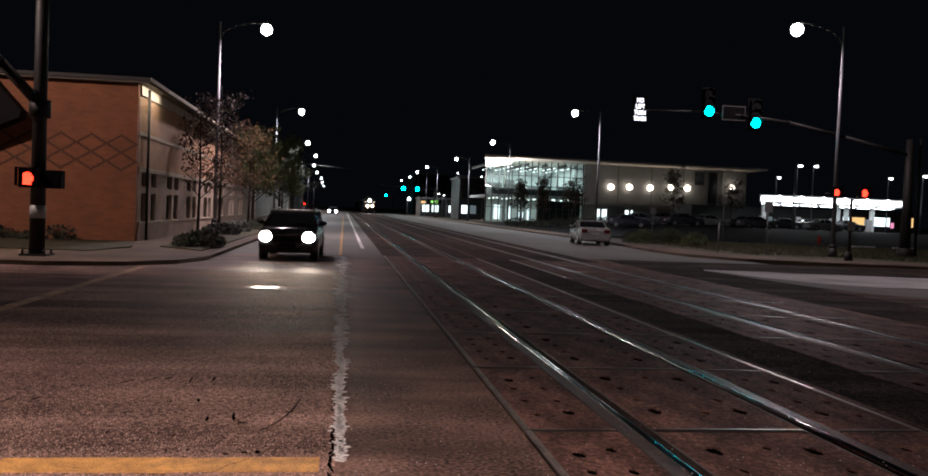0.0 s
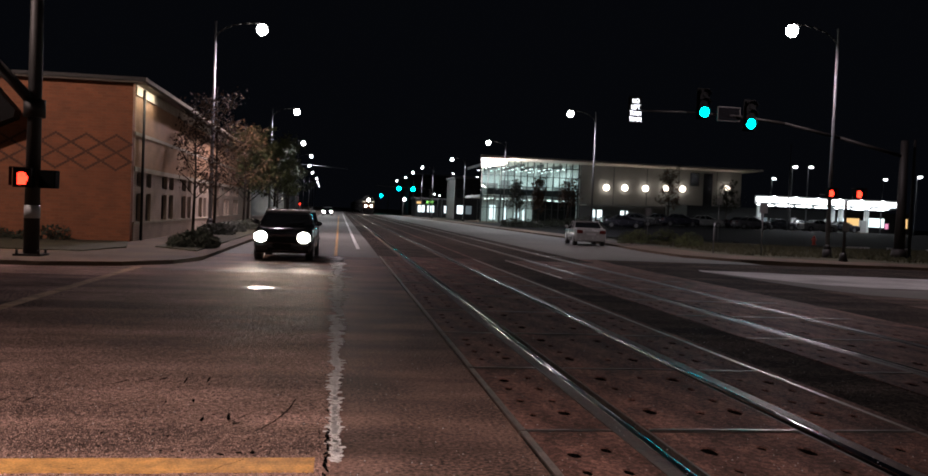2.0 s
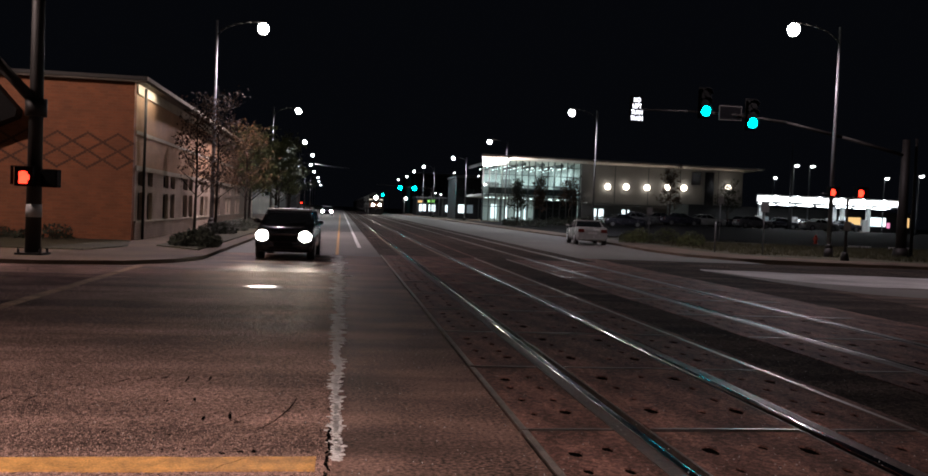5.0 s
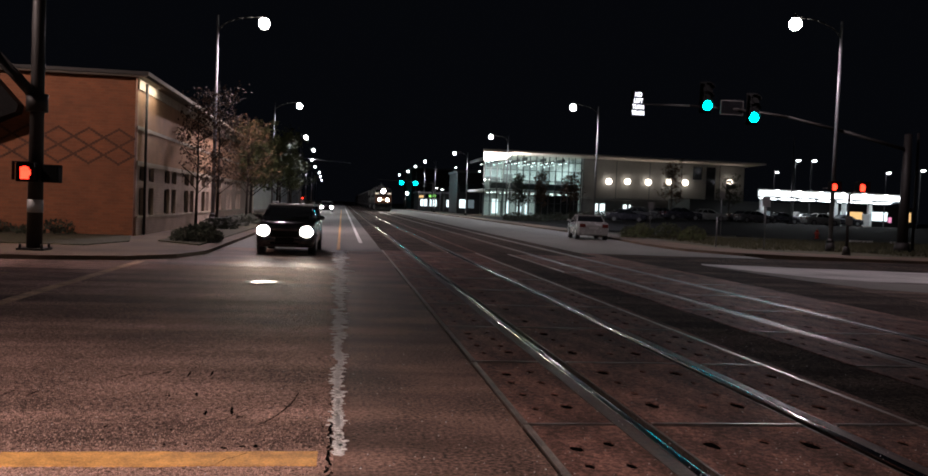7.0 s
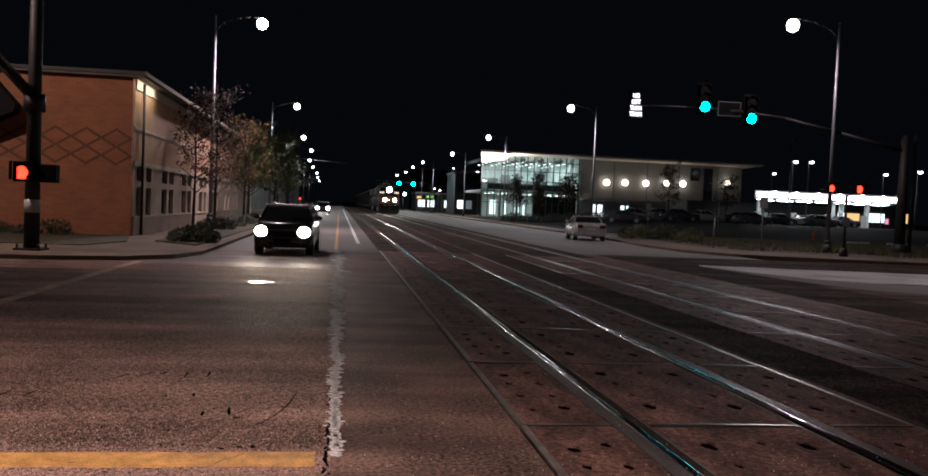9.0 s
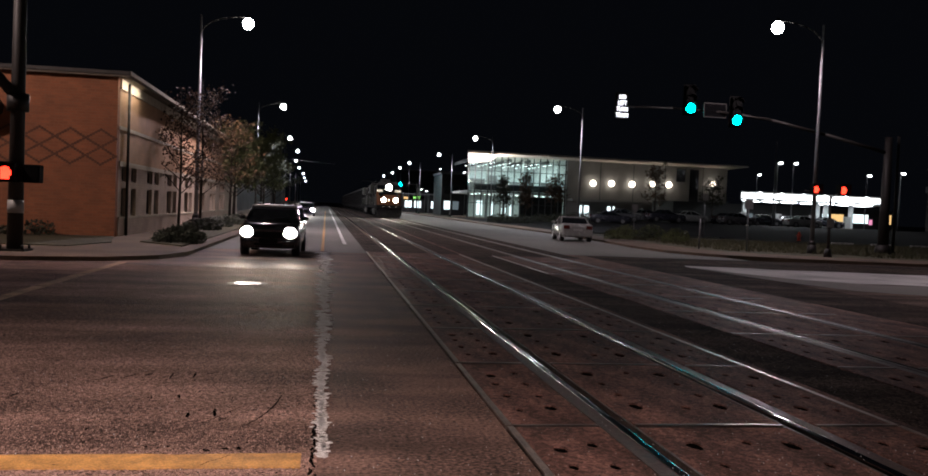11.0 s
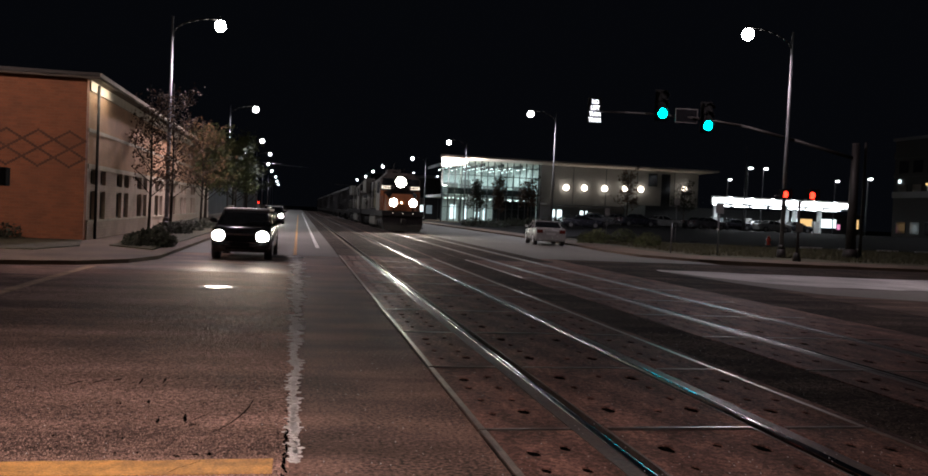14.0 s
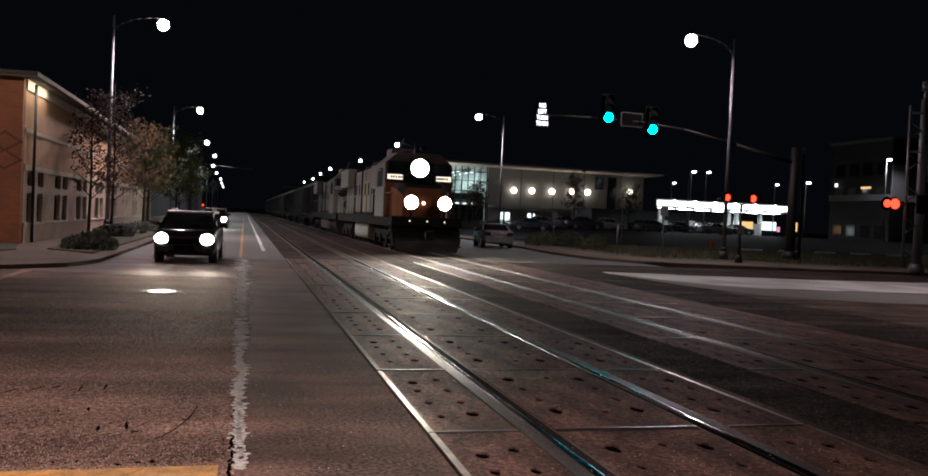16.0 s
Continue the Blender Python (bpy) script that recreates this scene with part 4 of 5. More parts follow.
        part("board_lens", box(B(), s * 1.1 - 0.34, s * 1.1 + 0.34, 2.02, 2.029, 3.22, 3.44), "number" if lit else "plate", nb)
        bm = B()
        for k in range(4):
            box(bm, s * 1.1 - 0.2 + k * 0.11, s * 1.1 - 0.13 + k * 0.11, 2.012, 2.019, 3.28, 3.38)
        part("plain_bars", bm, "plastic", nb)
        x = s * 0.72
        # radius beyond a real ditch light: the glowing disc includes its bloom
        dr = 0.29
        dh = part("ditch_light", bar(B(), (x, 0.1, 2.2), (x, -0.06, 2.2), dr * 0.9, dr + 0.04, 18), "plastic", r, "ditch light housing")
        part("bracket", box(B(), x - 0.05, x + 0.05, 0.0, 0.12, 1.6, 2.05), "loco_dark", dh)
        part("lens", bar(B(), (x, -0.062, 2.2), (x, -0.085, 2.2), dr, dr - 0.03, 24), "loco_ditch" if lit else "car_glass", dh, "bright ditch light lens, oversized to stand in for its bloom")
        if lit:
            part("bulb", bar(B(), (x, -0.086, 2.2), (x, -0.094, 2.2), dr * 0.3, dr * 0.28, 16), "ditch_core", dh, "glaring lamp core")
    hb = part("headlight_box", box(B(), -0.45, 0.45, 2.0, 2.2, 3.33, 4.19, 0.06), "plastic", cab)
    # added light blocker, sized so its shadow covers the nose top
    part("glare_shield", box(B(), -0.95, 0.95, 1.25, 2.02, 3.3, 3.33), "plastic", hb, "black shelf added to keep the headlight off the nose top")
    # lens disc drawn far too wide, so that it holds the headlight's glare
    part("headlight", bar(B(), (0, 2.0, 3.76), (0, 1.96, 3.76), 0.4, 0.37, 28), "loco_head" if lit else "car_glass", hb, "bright headlight lens, oversized to stand in for its bloom")
    if lit:
        for x in (-0.14, 0.14):
            part("bulb", bar(B(), (x, 1.959, 3.76), (x, 1.95, 3.76), 0.09, 0.085, 16), "loco_core", hb, "glaring lamp core")
    # reflectors emit on the lit engine, in place of thrown-back light
    for x in (-0.75, 0.0, 0.75):
        part("reflector", bar(B(), (x, -0.01, 1.42), (x, -0.03, 1.42), 0.035, 0.03, 8), "number" if lit else "plate", r, "small reflector on the front platform, its shine made by emission")
    part("class_light", ball(B(), (-0.05, 0.66, 2.2), 0.06), "eave_light" if lit else "car_glass", nose, "small lamp on the nose")
    # hood with doors
    part("hood", box(B(), -1.0, 1.0, 5.0, 20.6, 1.55, 4.1, 0.08), "loco_cab", r, "dark engine hood with grey doors")
    for s in (-1, 1):
        for k in range(16):
            y = 6.6 + k * 0.72
            part("hood_door", box(B(), s * 1.02 - 0.02, s * 1.02 + 0.02, y, y + 0.66, 1.75, 3.45, 0.01), "loco_yellow" if 6 <= k < 9 else "loco_side", r)
        for k in range(9):
            y = 6.6 + k * 1.1
            if k not in (3, 4):
                part("upper_panel", box(B(), s * 1.02 - 0.02, s * 1.02 + 0.02, y, y + 0.98, 3.52, 4.0, 0.01), "loco_side", r)
        bm = B()
        for y in [0.5, 1.6] + [5.2 + 1.5 * k for k in range(11)]:
            bar(bm, (s * 1.48, y, 1.55), (s * 1.48, y, 2.6), 0.022, None, 6)
        bar(bm, (s * 1.48, 5.2, 2.6), (s * 1.48, 20.4, 2.6), 0.022, None, 6)
        bar(bm, (s * 1.48, 0.1, 2.6), (s * 1.48, 2.1, 2.6), 0.022, None, 6)
        part("handrail", bm, "loco_side", r, "pale handrail")
        part("walkway_edge", box(B(), s * 1.5 - 0.03, s * 1.5 + 0.03, 5.0, 21.3, 1.5, 1.62), "loco_dark", r)
    for s in (-1, 1):
        for k in range(8):
            y = 6.7 + k * 1.25
            lv = part("louvre", box(B(), s * 1.045 - 0.012, s * 1.045 + 0.012, y, y + 0.5, 2.7, 3.3, 0.004), "loco_dark", r, "black ventilation louvre")
        for y in (5.4, 8.3, 13.0, 16.2):
            part("hood_post", box(B(), s * 1.03, s * 1.12, y, y + 0.12, 1.6, 4.05), "loco_dark", r)
        part("stripe", box(B(), s * 1.022 - 0.024, s * 1.022 + 0.024, 6.5, 16.4, 1.6, 1.73), "loco_dark", r)
    for s in (-1, 1):
        part("radiator", box(B(), s * 0.95, s * 1.5, 16.6, 20.4, 3.2, 4.3, 0.06), "loco_side", r, "overhanging radiator section")
    part("exhaust_block", box(B(), -0.7, 0.7, 9.0, 12.2, 4.1, 4.45, 0.06), "loco_dark", r)
    bm = B()
    box(bm, -1.45, -1.0, 5.2, 7.0, 2.9, 4.0, 0.05)
    part("electrical_cabinet", bm, "loco_side", r)
    part("horn", bar(bar(B(), (0.3, 3.2, 4.48), (0.3, 3.2, 4.75), 0.04), (0.3, 3.6, 4.75), (0.3, 2.9, 4.75), 0.04, 0.09), "loco_dark", r)
    part("cooling_unit", box(B(), -0.75, 0.35, 5.4, 6.9, 4.08, 4.85, 0.07), "loco_cab", r, "dark box on the hood roof")
    part("antenna_rod", bar(B(), (-0.3, 5.6, 4.85), (-0.15, 5.5, 5.35), 0.03, 0.02, 6), "loco_side", r)
    part("antenna_dome", ball(B(), (-0.3, 3.8, 4.5), 0.25, 1, 1, 0.5), "loco_dark", r)
    part("fuel_tank", box(B(), -1.35, 1.35, 8.2, 13.6, 0.35, 1.15, 0.18), "loco_side", r, "grey fuel tank")
    part("roof_fan", bar(bar(B(), (0, 15.2, 4.1), (0, 15.2, 4.4), 0.65, 0.6, 20), (0, 13.4, 4.1), (0, 13.4, 4.4), 0.65, 0.6, 20), "loco_dark", r)
    part("rear_end", box(B(), -0.95, 0.95, 20.6, 21.4, 1.55, 3.6, 0.05), "loco_side", r)
    truck(r, 4.2)
    truck(r, 17.6)
    return r


lead = locomotive("lead diesel locomotive, orange front and grey sides, headlights lit", True)
helper = locomotive("second grey diesel locomotive coupled behind the first", False)


def freight_car():
    r = thing("freight_car", "dark covered hopper wagon in the train", "freight wagon", "wagons of the train")
    part("body", loft(B(), [[(-1.4, 0.8, 1.3), (1.4, 0.8, 1.3), (1.5, 0.6, 2.4), (1.5, 0.6, 4.0), (1.0, 0.6, 4.5), (-1.0, 0.6, 4.5), (-1.5, 0.6, 4.0), (-1.5, 0.6, 2.4)], [(-1.4, 15.2, 1.3), (1.4, 15.2, 1.3), (1.5, 15.4, 2.4), (1.5, 15.4, 4.0), (1.0, 15.4, 4.5), (-1.0, 15.4, 4.5), (-1.5, 15.4, 4.0), (-1.5, 15.4, 2.4)]]), "freight", r)
    for s in (-1, 1):
        for k in range(14):
            y = 1.0 + k * 1.08
            part("rib", box(B(), s * 1.48, s * 1.58, y, y + 0.09, 1.4, 4.0), "freight", r)
    part("sill", box(B(), -1.2, 1.2, 0.0, 16, 0.95, 1.3, 0.03), "loco_dark", r)
    truck(r, 2.2, 2)
    truck(r, 13.8, 2)
    return r


wagon = freight_car()
wagons = [wagon] + [copy_thing(wagon, pose(T2, 300, 0)) for _ in range(10)]

# ---- trees and shrubs ----
def tree(label, x, y, height, spread, leaf, seed, n=1800, size=0.11, base=1.6, trunk=0.12, z=0.1, bare=0.0):
    r = random.Random(seed)
    t = thing("tree", label, "tree", at=pose(x, y, z))
    bm = B()
    bar(bm, (0, 0, 0), (0.05, 0, height * 0.45), trunk, trunk * 0.6, 8)
    bar(bm, (0.05, 0, height * 0.45), (-0.05, 0.1, height * 0.95), trunk * 0.6, trunk * 0.12, 8)
    tips = []
    for k in range(22):
        z0 = base + (height - base) * (k / 22) * 0.8
        a = k * 2.4 + r.uniform(-0.4, 0.4)
        l = spread * (1 - 0.55 * k / 22) * r.uniform(0.65, 1.1)
        tip = (l * math.cos(a), l * math.sin(a), z0 + l * r.uniform(0.5, 1.0))
        bar(bm, (0, 0, z0), tip, trunk * 0.3, trunk * 0.06, 5)
        tips.append((Vector((0, 0, z0)), Vector(tip)))
        for j in range(7):
            q = Vector((0, 0, z0)).lerp(Vector(tip), r.uniform(0.4, 0.9))
            e = q + Vector((r.uniform(-1, 1), r.uniform(-1, 1), r.uniform(0.1, 0.9))) * spread * 0.38
            bar(bm, q, e, trunk * 0.1, trunk * 0.03, 4)
            tips.append((q, e))
    part("trunk", bm, "bark", t, "bare branching trunk")
    vs, fs = [], []
    for i in range(n):
        a, b = r.choice(tips)
        p = a.lerp(b, r.uniform(0.35, 1.08)) + Vector((r.gauss(0, 1), r.gauss(0, 1), r.gauss(0, 1))) * 0.16
        u = Vector((r.gauss(0, 1), r.gauss(0, 1), r.gauss(0, 1))).normalized()
        v = u.orthogonal().normalized()
        s = size * r.uniform(0.6, 1.3)
        k = len(vs)
        vs += [p - u * s, p + v * s * 0.55, p + u * s, p - v * s * 0.55 + u.cross(v) * s * 0.3]
        fs += [(k, k + 1, k + 2), (k, k + 2, k + 3)]
    me = bpy.data.meshes.new("crown")
    me.from_pydata([tuple(p) for p in vs], [], fs)
    me.materials.append(M[leaf])
    c = new("crown", me)
    c.parent = t
    tagged(c, "sparse small leaves")
    return t


def shrub(label, x, y, w, h, leaf, seed, n=900, z=0.1, size=0.07):
    r = random.Random(seed)
    t = thing("shrub", label, "shrub", at=pose(x, y, z))
    bm = B()
    for k in range(12):
        a = k * 2.4
        bar(bm, (0.05 * math.cos(a), 0.05 * math.sin(a), 0), (w * 0.4 * math.cos(a), w * 0.4 * math.sin(a), h * r.uniform(0.5, 0.95)), 0.018, 0.006, 5)
    part("twig_base", bm, "bark", t)
    vs, fs = [], []
    for i in range(n):
        a, q = r.uniform(0, 6.283), r.random() ** 0.5
        p = Vector((q * w / 2 * math.cos(a), q * w / 2 * math.sin(a), h * r.uniform(0.05, 1.0) * (1 - 0.45 * q * q)))
        u = Vector((r.gauss(0, 1), r.gauss(0, 1), r.gauss(0, 1))).normalized()
        v = u.orthogonal().normalized()
        s = size * r.uniform(0.6, 1.4)
        k = len(vs)
        vs += [p - u * s, p + v * s * 0.5, p + u * s, p - v * s * 0.5]
        fs += [(k, k + 1, k + 2, k + 3)]
    me = bpy.data.meshes.new("foliage")
    me.from_pydata([tuple(p) for p in vs], [], fs)
    me.materials.append(M[leaf])
    c = new("foliage", me)
    c.parent = t
    return t


tree("street tree with thin brown autumn leaves before the building", -6.6, 40.5, 6.6, 1.7, "leaf_brown", 11, 1300, 0.07, trunk=0.075)
tree("tall street tree with brown autumn leaves", -6.3, 45.0, 7.8, 1.7, "leaf_brown", 12, 1300, 0.07, trunk=0.08)
tree("street tree with tan autumn leaves beside the lamp", -5.6, 52.0, 6.6, 1.9, "leaf_gold", 13, 850, 0.08, trunk=0.08)
tree("leafy green street tree", -6.6, 64.0, 7.0, 2.6, "leaf_green", 14, 3200, 0.14)
tree("leafy green street tree further up the street", -5.6, 76.0, 7.4, 2.8, "leaf_green", 15, 3200, 0.14)
tree("leafy dark street tree up the street", -6.5, 92.0, 7.5, 3.0, "leaf_dark", 16, 2600, 0.16)
tree("small street tree up the street", -6.5, 112.0, 7.5, 3.0, "leaf_dark", 17, 2000, 0.18)
for x, y, hh, sp, lf, sd in ((22.9, 110, 6.4, 1.5, "leaf_dark", 21), (25.4, 108, 7.0, 1.3, "leaf_brown", 22), (29.6, 109, 6.2, 1.8, "leaf_brown", 23), (43.8, 110, 8.3, 2.2, "leaf_brown", 24), (53, 112, 6.5, 2.0, "leaf_dark", 25)):
    tree("young car-park tree with sparse autumn leaves", x, y, hh, sp, lf, sd, 900, 0.16, z=lot_z(x, y) - 0.02)
shrub("low dark bush on the planting strip", -4.75, 29.4, 1.7, 0.55, "leaf_dark", 31, 900)
shrub("low dark bush on the planting strip", -5.5, 35.0, 1.2, 0.5, "leaf_dark", 32, 500)
for i, y in enumerate((41, 46, 51, 57)):
    shrub("dark hedge bush along the pavement", -5.6, y, 1.7, 0.6, "leaf_dark", 40 + i, 900)
for i, (x, w, hh) in enumerate(((-9.7, 1.2, 0.55), (-10.9, 1.4, 0.3), (-11.9, 1.3, 0.5))):
    shrub("low dark weeds against the brick wall", x, 31.2, w, hh, "leaf_dark", 80 + i, 220, z=0.13)
rt = random.Random(123)
vs, fs = [], []
for i in range(16000):
    y = rt.uniform(36.4, 57)
    x = rt.uniform(19.2, 48)
    if x < 26 - (y - 36) * 0.3 and y < 38.5 or x < 18.9 + max(0.0, 40 - y) * 0.5:
        continue
    hh, u, q = rt.uniform(0.06, 0.22), rt.uniform(0, 3.14), len(vs)
    dx, dy = 0.03 * math.cos(u), 0.03 * math.sin(u)
    vs += [(x - dx, y - dy, 0.085), (x + dx, y + dy, 0.085), (x + rt.gauss(0, 0.05), y + rt.gauss(0, 0.05), 0.09 + hh)]
    fs.append((q, q + 1, q + 2))
me = bpy.data.meshes.new("grass_tufts")
me.from_pydata(vs, [], fs)
me.materials.append(M["blade"])
tagged(new("grass_tufts", me), "rough dark grass on the corner plot", "grass", kind="stuff")
for i, (x, y, w, hh) in enumerate(((17.9, 50.6, 1.8, 0.8), (20.0, 55.0, 1.6, 0.9), (21.4, 54, 1.8, 1.0), (20.6, 48.5, 1.4, 0.7), (21.9, 51, 1.6, 0.9))):
    shrub("ragged verge bush on the corner grass", x, y, w, hh, "leaf_green", 50 + i, 700)
for i in range(7):
    shrub("dark hedge along the car park", 20.5 + i * 3.0, 100 + 2 * i, 3.0, 1.1, "leaf_dark", 60 + i, 500, z=lot_z(20.5 + i * 3.0, 100), size=0.12)

# ---- glass building across the car park ----
GY = 138.0
gb = thing("glass_building", "two-storey modern building with a lit glass hall and thin flat roof", "building")
part("roof", loft(B(), [[(21.3, GY - 7.5, 10.6), (68.6, GY - 6.0, 10.5), (72, GY + 22.5, 10.5), (27.0, GY + 22.5, 10.6)], [(21.3, GY - 7.5, 10.3), (68.6, GY - 6.0, 10.25), (72, GY + 22.5, 10.3), (27.0, GY + 22.5, 10.3)]]), "soffit", gb, "thin white overhanging roof")
part("soffit", loft(B(), [[(21.4, GY - 7.3, 10.28), (21.4, GY - 7.3, 10.15), (22.7, GY - 0.1, 9.0), (22.7, GY - 0.1, 9.15)], [(26.0, GY - 7.1, 10.28), (26.0, GY - 7.1, 10.15), (26.6, GY - 0.1, 9.5), (26.6, GY - 0.1, 9.65)]]), "soffit", gb, "sloping white soffit")
part("floor_slab", box(B(), 23.4, 39.2, GY + 0.1, GY + 22, 4.3, 4.7), "interior", gb)
part("ground_slab", box(B(), 24, 68, GY - 0.2, GY + 24, -0.05, 0.12), "concrete", gb)
part("rear_wall", box(B(), 26.6, 68, GY + 22, GY + 22.3, 0.12, 10.3), "interior", gb)
part("inner_wall", box(B(), 39.2, 39.5, GY + 0.3, GY + 22, 0.12, 10.3), "interior", gb)
part("solid_wall", box(B(), 39.5, 67.8, GY, GY + 0.4, 0.12, 10.3), "facade", gb, "grey rendered wall")
for x0, x1, z0, z1 in ((58.6, 60.2, 7.6, 9.8), (61.0, 62.6, 3.9, 9.8)):
    part("window", box(B(), x0, x1, GY - 0.06, GY - 0.005, z0, z1), "window", gb, "dark tall window")
for x in (45.2, 51.0, 56.6, 63.4):
    part("joint_strip", box(B(), x - 0.06, x + 0.06, GY - 0.03, GY - 0.004, 3.9, 10.2), "mullion", gb)
part("end_wall", box(B(), 67.5, 67.8, GY + 0.4, GY + 22, 0.12, 10.3), "facade", gb)
bm = B()
for x in [22.8 + 1.09 * i for i in range(16)]:
    box(bm, x - 0.07, x + 0.07, GY - 0.08, GY + 0.06, 0.12, 10.3)
for z in (2.6, 4.5, 6.2, 7.9, 9.4):
    box(bm, 22.75, 39.3, GY - 0.05, GY + 0.05, z - 0.05, z + 0.05)
for y in [GY + 2.0 * i for i in range(12)]:
    box(bm, 22.74 + (y - GY) * 0.172, 22.86 + (y - GY) * 0.172, y - 0.05, y + 0.05, 0.12, 10.3)
part("mullions", bm, "mullion", gb, "steel mullions")
for i in range(5):
    part("roof_beam", box(B(), 23.6 + i * 3.2, 23.8 + i * 3.2, GY + 1.2, GY + 21.8, 9.62, 10.1), "mullion", gb)
for x0, x1, yy, z0, z1 in ((24.6, 27.2, 9, 4.75, 6.9), (28.4, 30.0, 12, 4.75, 7.6), (31.4, 33.4, 8, 4.75, 6.4), (34.6, 36.0, 11, 4.75, 7.4), (36.8, 38.6, 7, 4.75, 6.6)):
    part("shelving", box(B(), x0, x1, GY + yy, GY + yy + 0.5, z0, z1), "facade", gb, "grey shelving on the upper floor")
part("balustrade", box(B(), 24.0, 39.0, GY + 1.5, GY + 1.56, 4.75, 5.8), "mullion", gb, "dark balustrade")
# added sheet that gives the ground floor's right part its darkness
part("darkening_sheet", box(B(), 31.8, 39.0, GY + 0.6, GY + 0.8, 0.12, 3.9), "facade_unlit", gb, "near-black sheet added behind the glass to darken the lower hall")
part("glass_front", box(B(), 22.85, 39.2, GY - 0.015, GY + 0.015, 0.12, 10.3), "pane", gb, "clear glass front")
part("glass_side", prism(B(), [(22.79, GY + 0.05), (22.82, GY + 0.05), (26.6, GY + 22), (26.57, GY + 22)], 0.12, 10.3), "pane", gb)
for zz, ny, m in ((9.6, 5, "strip"), (4.25, 3, "strip")):
    for i in range(6):
        for j in range(ny):
            part("ceiling_strip", box(B(), 25.4 + i * 2.4, 25.5 + i * 2.4, GY + 2.6 + j * 4, GY + 4.4 + j * 4, zz - 0.12, zz - 0.05), m, gb)
for x, z, w, hh, yy in ((25.2, 0.6, 1.0, 2.4, 5), (28.0, 0.6, 0.5, 2.2, 7), (30.2, 1.0, 0.9, 1.0, 8), (31.6, 0.6, 0.3, 2.4, 8)):
    part("lit_panel", box(B(), x, x + w, GY + yy, GY + yy + 0.1, z, z + hh), "shop", gb, "bright lit wall panel")
for i in range(5):
    part("column", bar(B(), (26.5 + i * 3.0, GY + 3, 0.12), (26.5 + i * 3.0, GY + 3, 10.2), 0.22), "interior", gb)
for x, z in ((43.8, 6.65), (47.0, 6.75), (50.6, 6.8), (54.2, 7.0), (57.1, 7.0), (65.0, 7.4)):
    wl = part("wall_lamp", ball(B(), (x, GY - 0.55, z), 0.5), "warm_globe", gb, "warm round wall lamp")
    part("bracket", bar(B(), (x, GY, z), (x, GY - 0.3, z), 0.06), "mullion", wl)
for x0, x1 in ((41.6, 42.2), (42.6, 43.4), (46.6, 47.2), (47.6, 47.9), (57.6, 58.2), (58.6, 58.9)):
    part("lit_door", box(B(), x0, x1, GY - 0.05, GY - 0.01, 0.5, 2.9), "shop", gb, "lit doorway")
part("entrance_roof", box(B(), 39.6, 62, GY - 3.5, GY - 0.1, 3.6, 3.85), "facade", gb)
d = bpy.data.lights.new("soffit_uplight", "AREA")
d.energy, d.size, d.color = 2600, 1.6, (1, 0.96, 0.9)
o = new("soffit_uplight", d)
o.matrix_world = look((23.6, GY - 4.6, 6.2), (23.7, GY - 4.2, 11))

for z, e in ((9.4, 1500), (4.15, 900)):
    d = bpy.data.lights.new("hall_ceiling_light", "AREA")
    d.shape, d.size, d.size_y, d.energy, d.color = "RECTANGLE", 12.0, 18.0, e, (0.86, 1.0, 0.98)
    new("hall_ceiling_light", d).matrix_world = Matrix.Translation((32.4, GY + 11, z))

# ---- filling station ----
fs_ = thing("filling_station", "filling station with a bright white lit canopy", "filling station")
part("canopy", prism(B(), [(51.0, 100), (70.6, 100), (77.5, 112), (57.5, 112)], 4.2, 5.2), "interior", fs_, "white canopy")
part("lit_band", box(B(), 51.2, 70.5, 99.9, 99.98, 4.4, 5.0), "canopy", fs_, "glowing white canopy edge")
for i in range(7):
    for j in range(2):
        part("canopy_lamp", box(B(), 53 + i * 2.7 + j * 3, 54.4 + i * 2.7 + j * 3, 102 + j * 5, 103.4 + j * 5, 4.12, 4.18), "lamp_far", fs_)
for x in (54.2, 64.6, 65.8, 69.5):
    part("column", box(B(), x - 0.25, x + 0.25, 104.8, 105.2, 0, 4.2), "interior", fs_, "white canopy column")
part("shop_wall", box(B(), 49, 84, 116, 124, 0, 3.9), "facade_unlit", fs_)
for i in range(20):
    part("edge_lamp", ball(B(), (51.6 + i * 0.98, 99.8, 4.5 + 0.25 * (i % 3)), 0.2, 1.2, 0.5, 0.8, 8), "lamp_far", fs_, "bright lamp on the canopy edge")
for x0, x1, z0, z1, m in ((56.0, 57.2, 1.2, 2.4, "window_dim"), (60.4, 61.2, 1.0, 2.6, "window_dim"), (72.2, 73.2, 1.6, 3.0, "shop"), (73.6, 75.6, 1.8, 3.0, "shop_warm"), (75.9, 76.5, 1.6, 2.6, "shop_pink"), (76.9, 79.6, 1.8, 3.1, "shop"), (79.8, 80.3, 1.6, 2.4, "shop_pink"), (82.2, 83.4, 1.8, 3.2, "shop_warm")):
    part("shop_window", box(B(), x0, x1, 115.9, 115.98, z0, z1), m, fs_, "lit shop window")
for i in range(4):
    pump = thing("fuel_pump", "white fuel pump under the canopy", "fuel pump", "fuel pumps", pose(54 + i * 5, 105, 0.9))
    part("cabinet", box(B(), -0.4, 0.4, -0.25, 0.25, 0.1, 1.7, 0.04), "plate", pump)
    part("plinth", box(B(), -0.6, 0.6, -0.5, 0.5, -0.05, 0.12, 0.02), "concrete", pump)

def lot_lamp(x, y, h, r=0.28):
    p = thing("lot_lamp", "slim car-park lamp post, lit", "lamp post", "car park lamps", pose(x, y, 0.0))
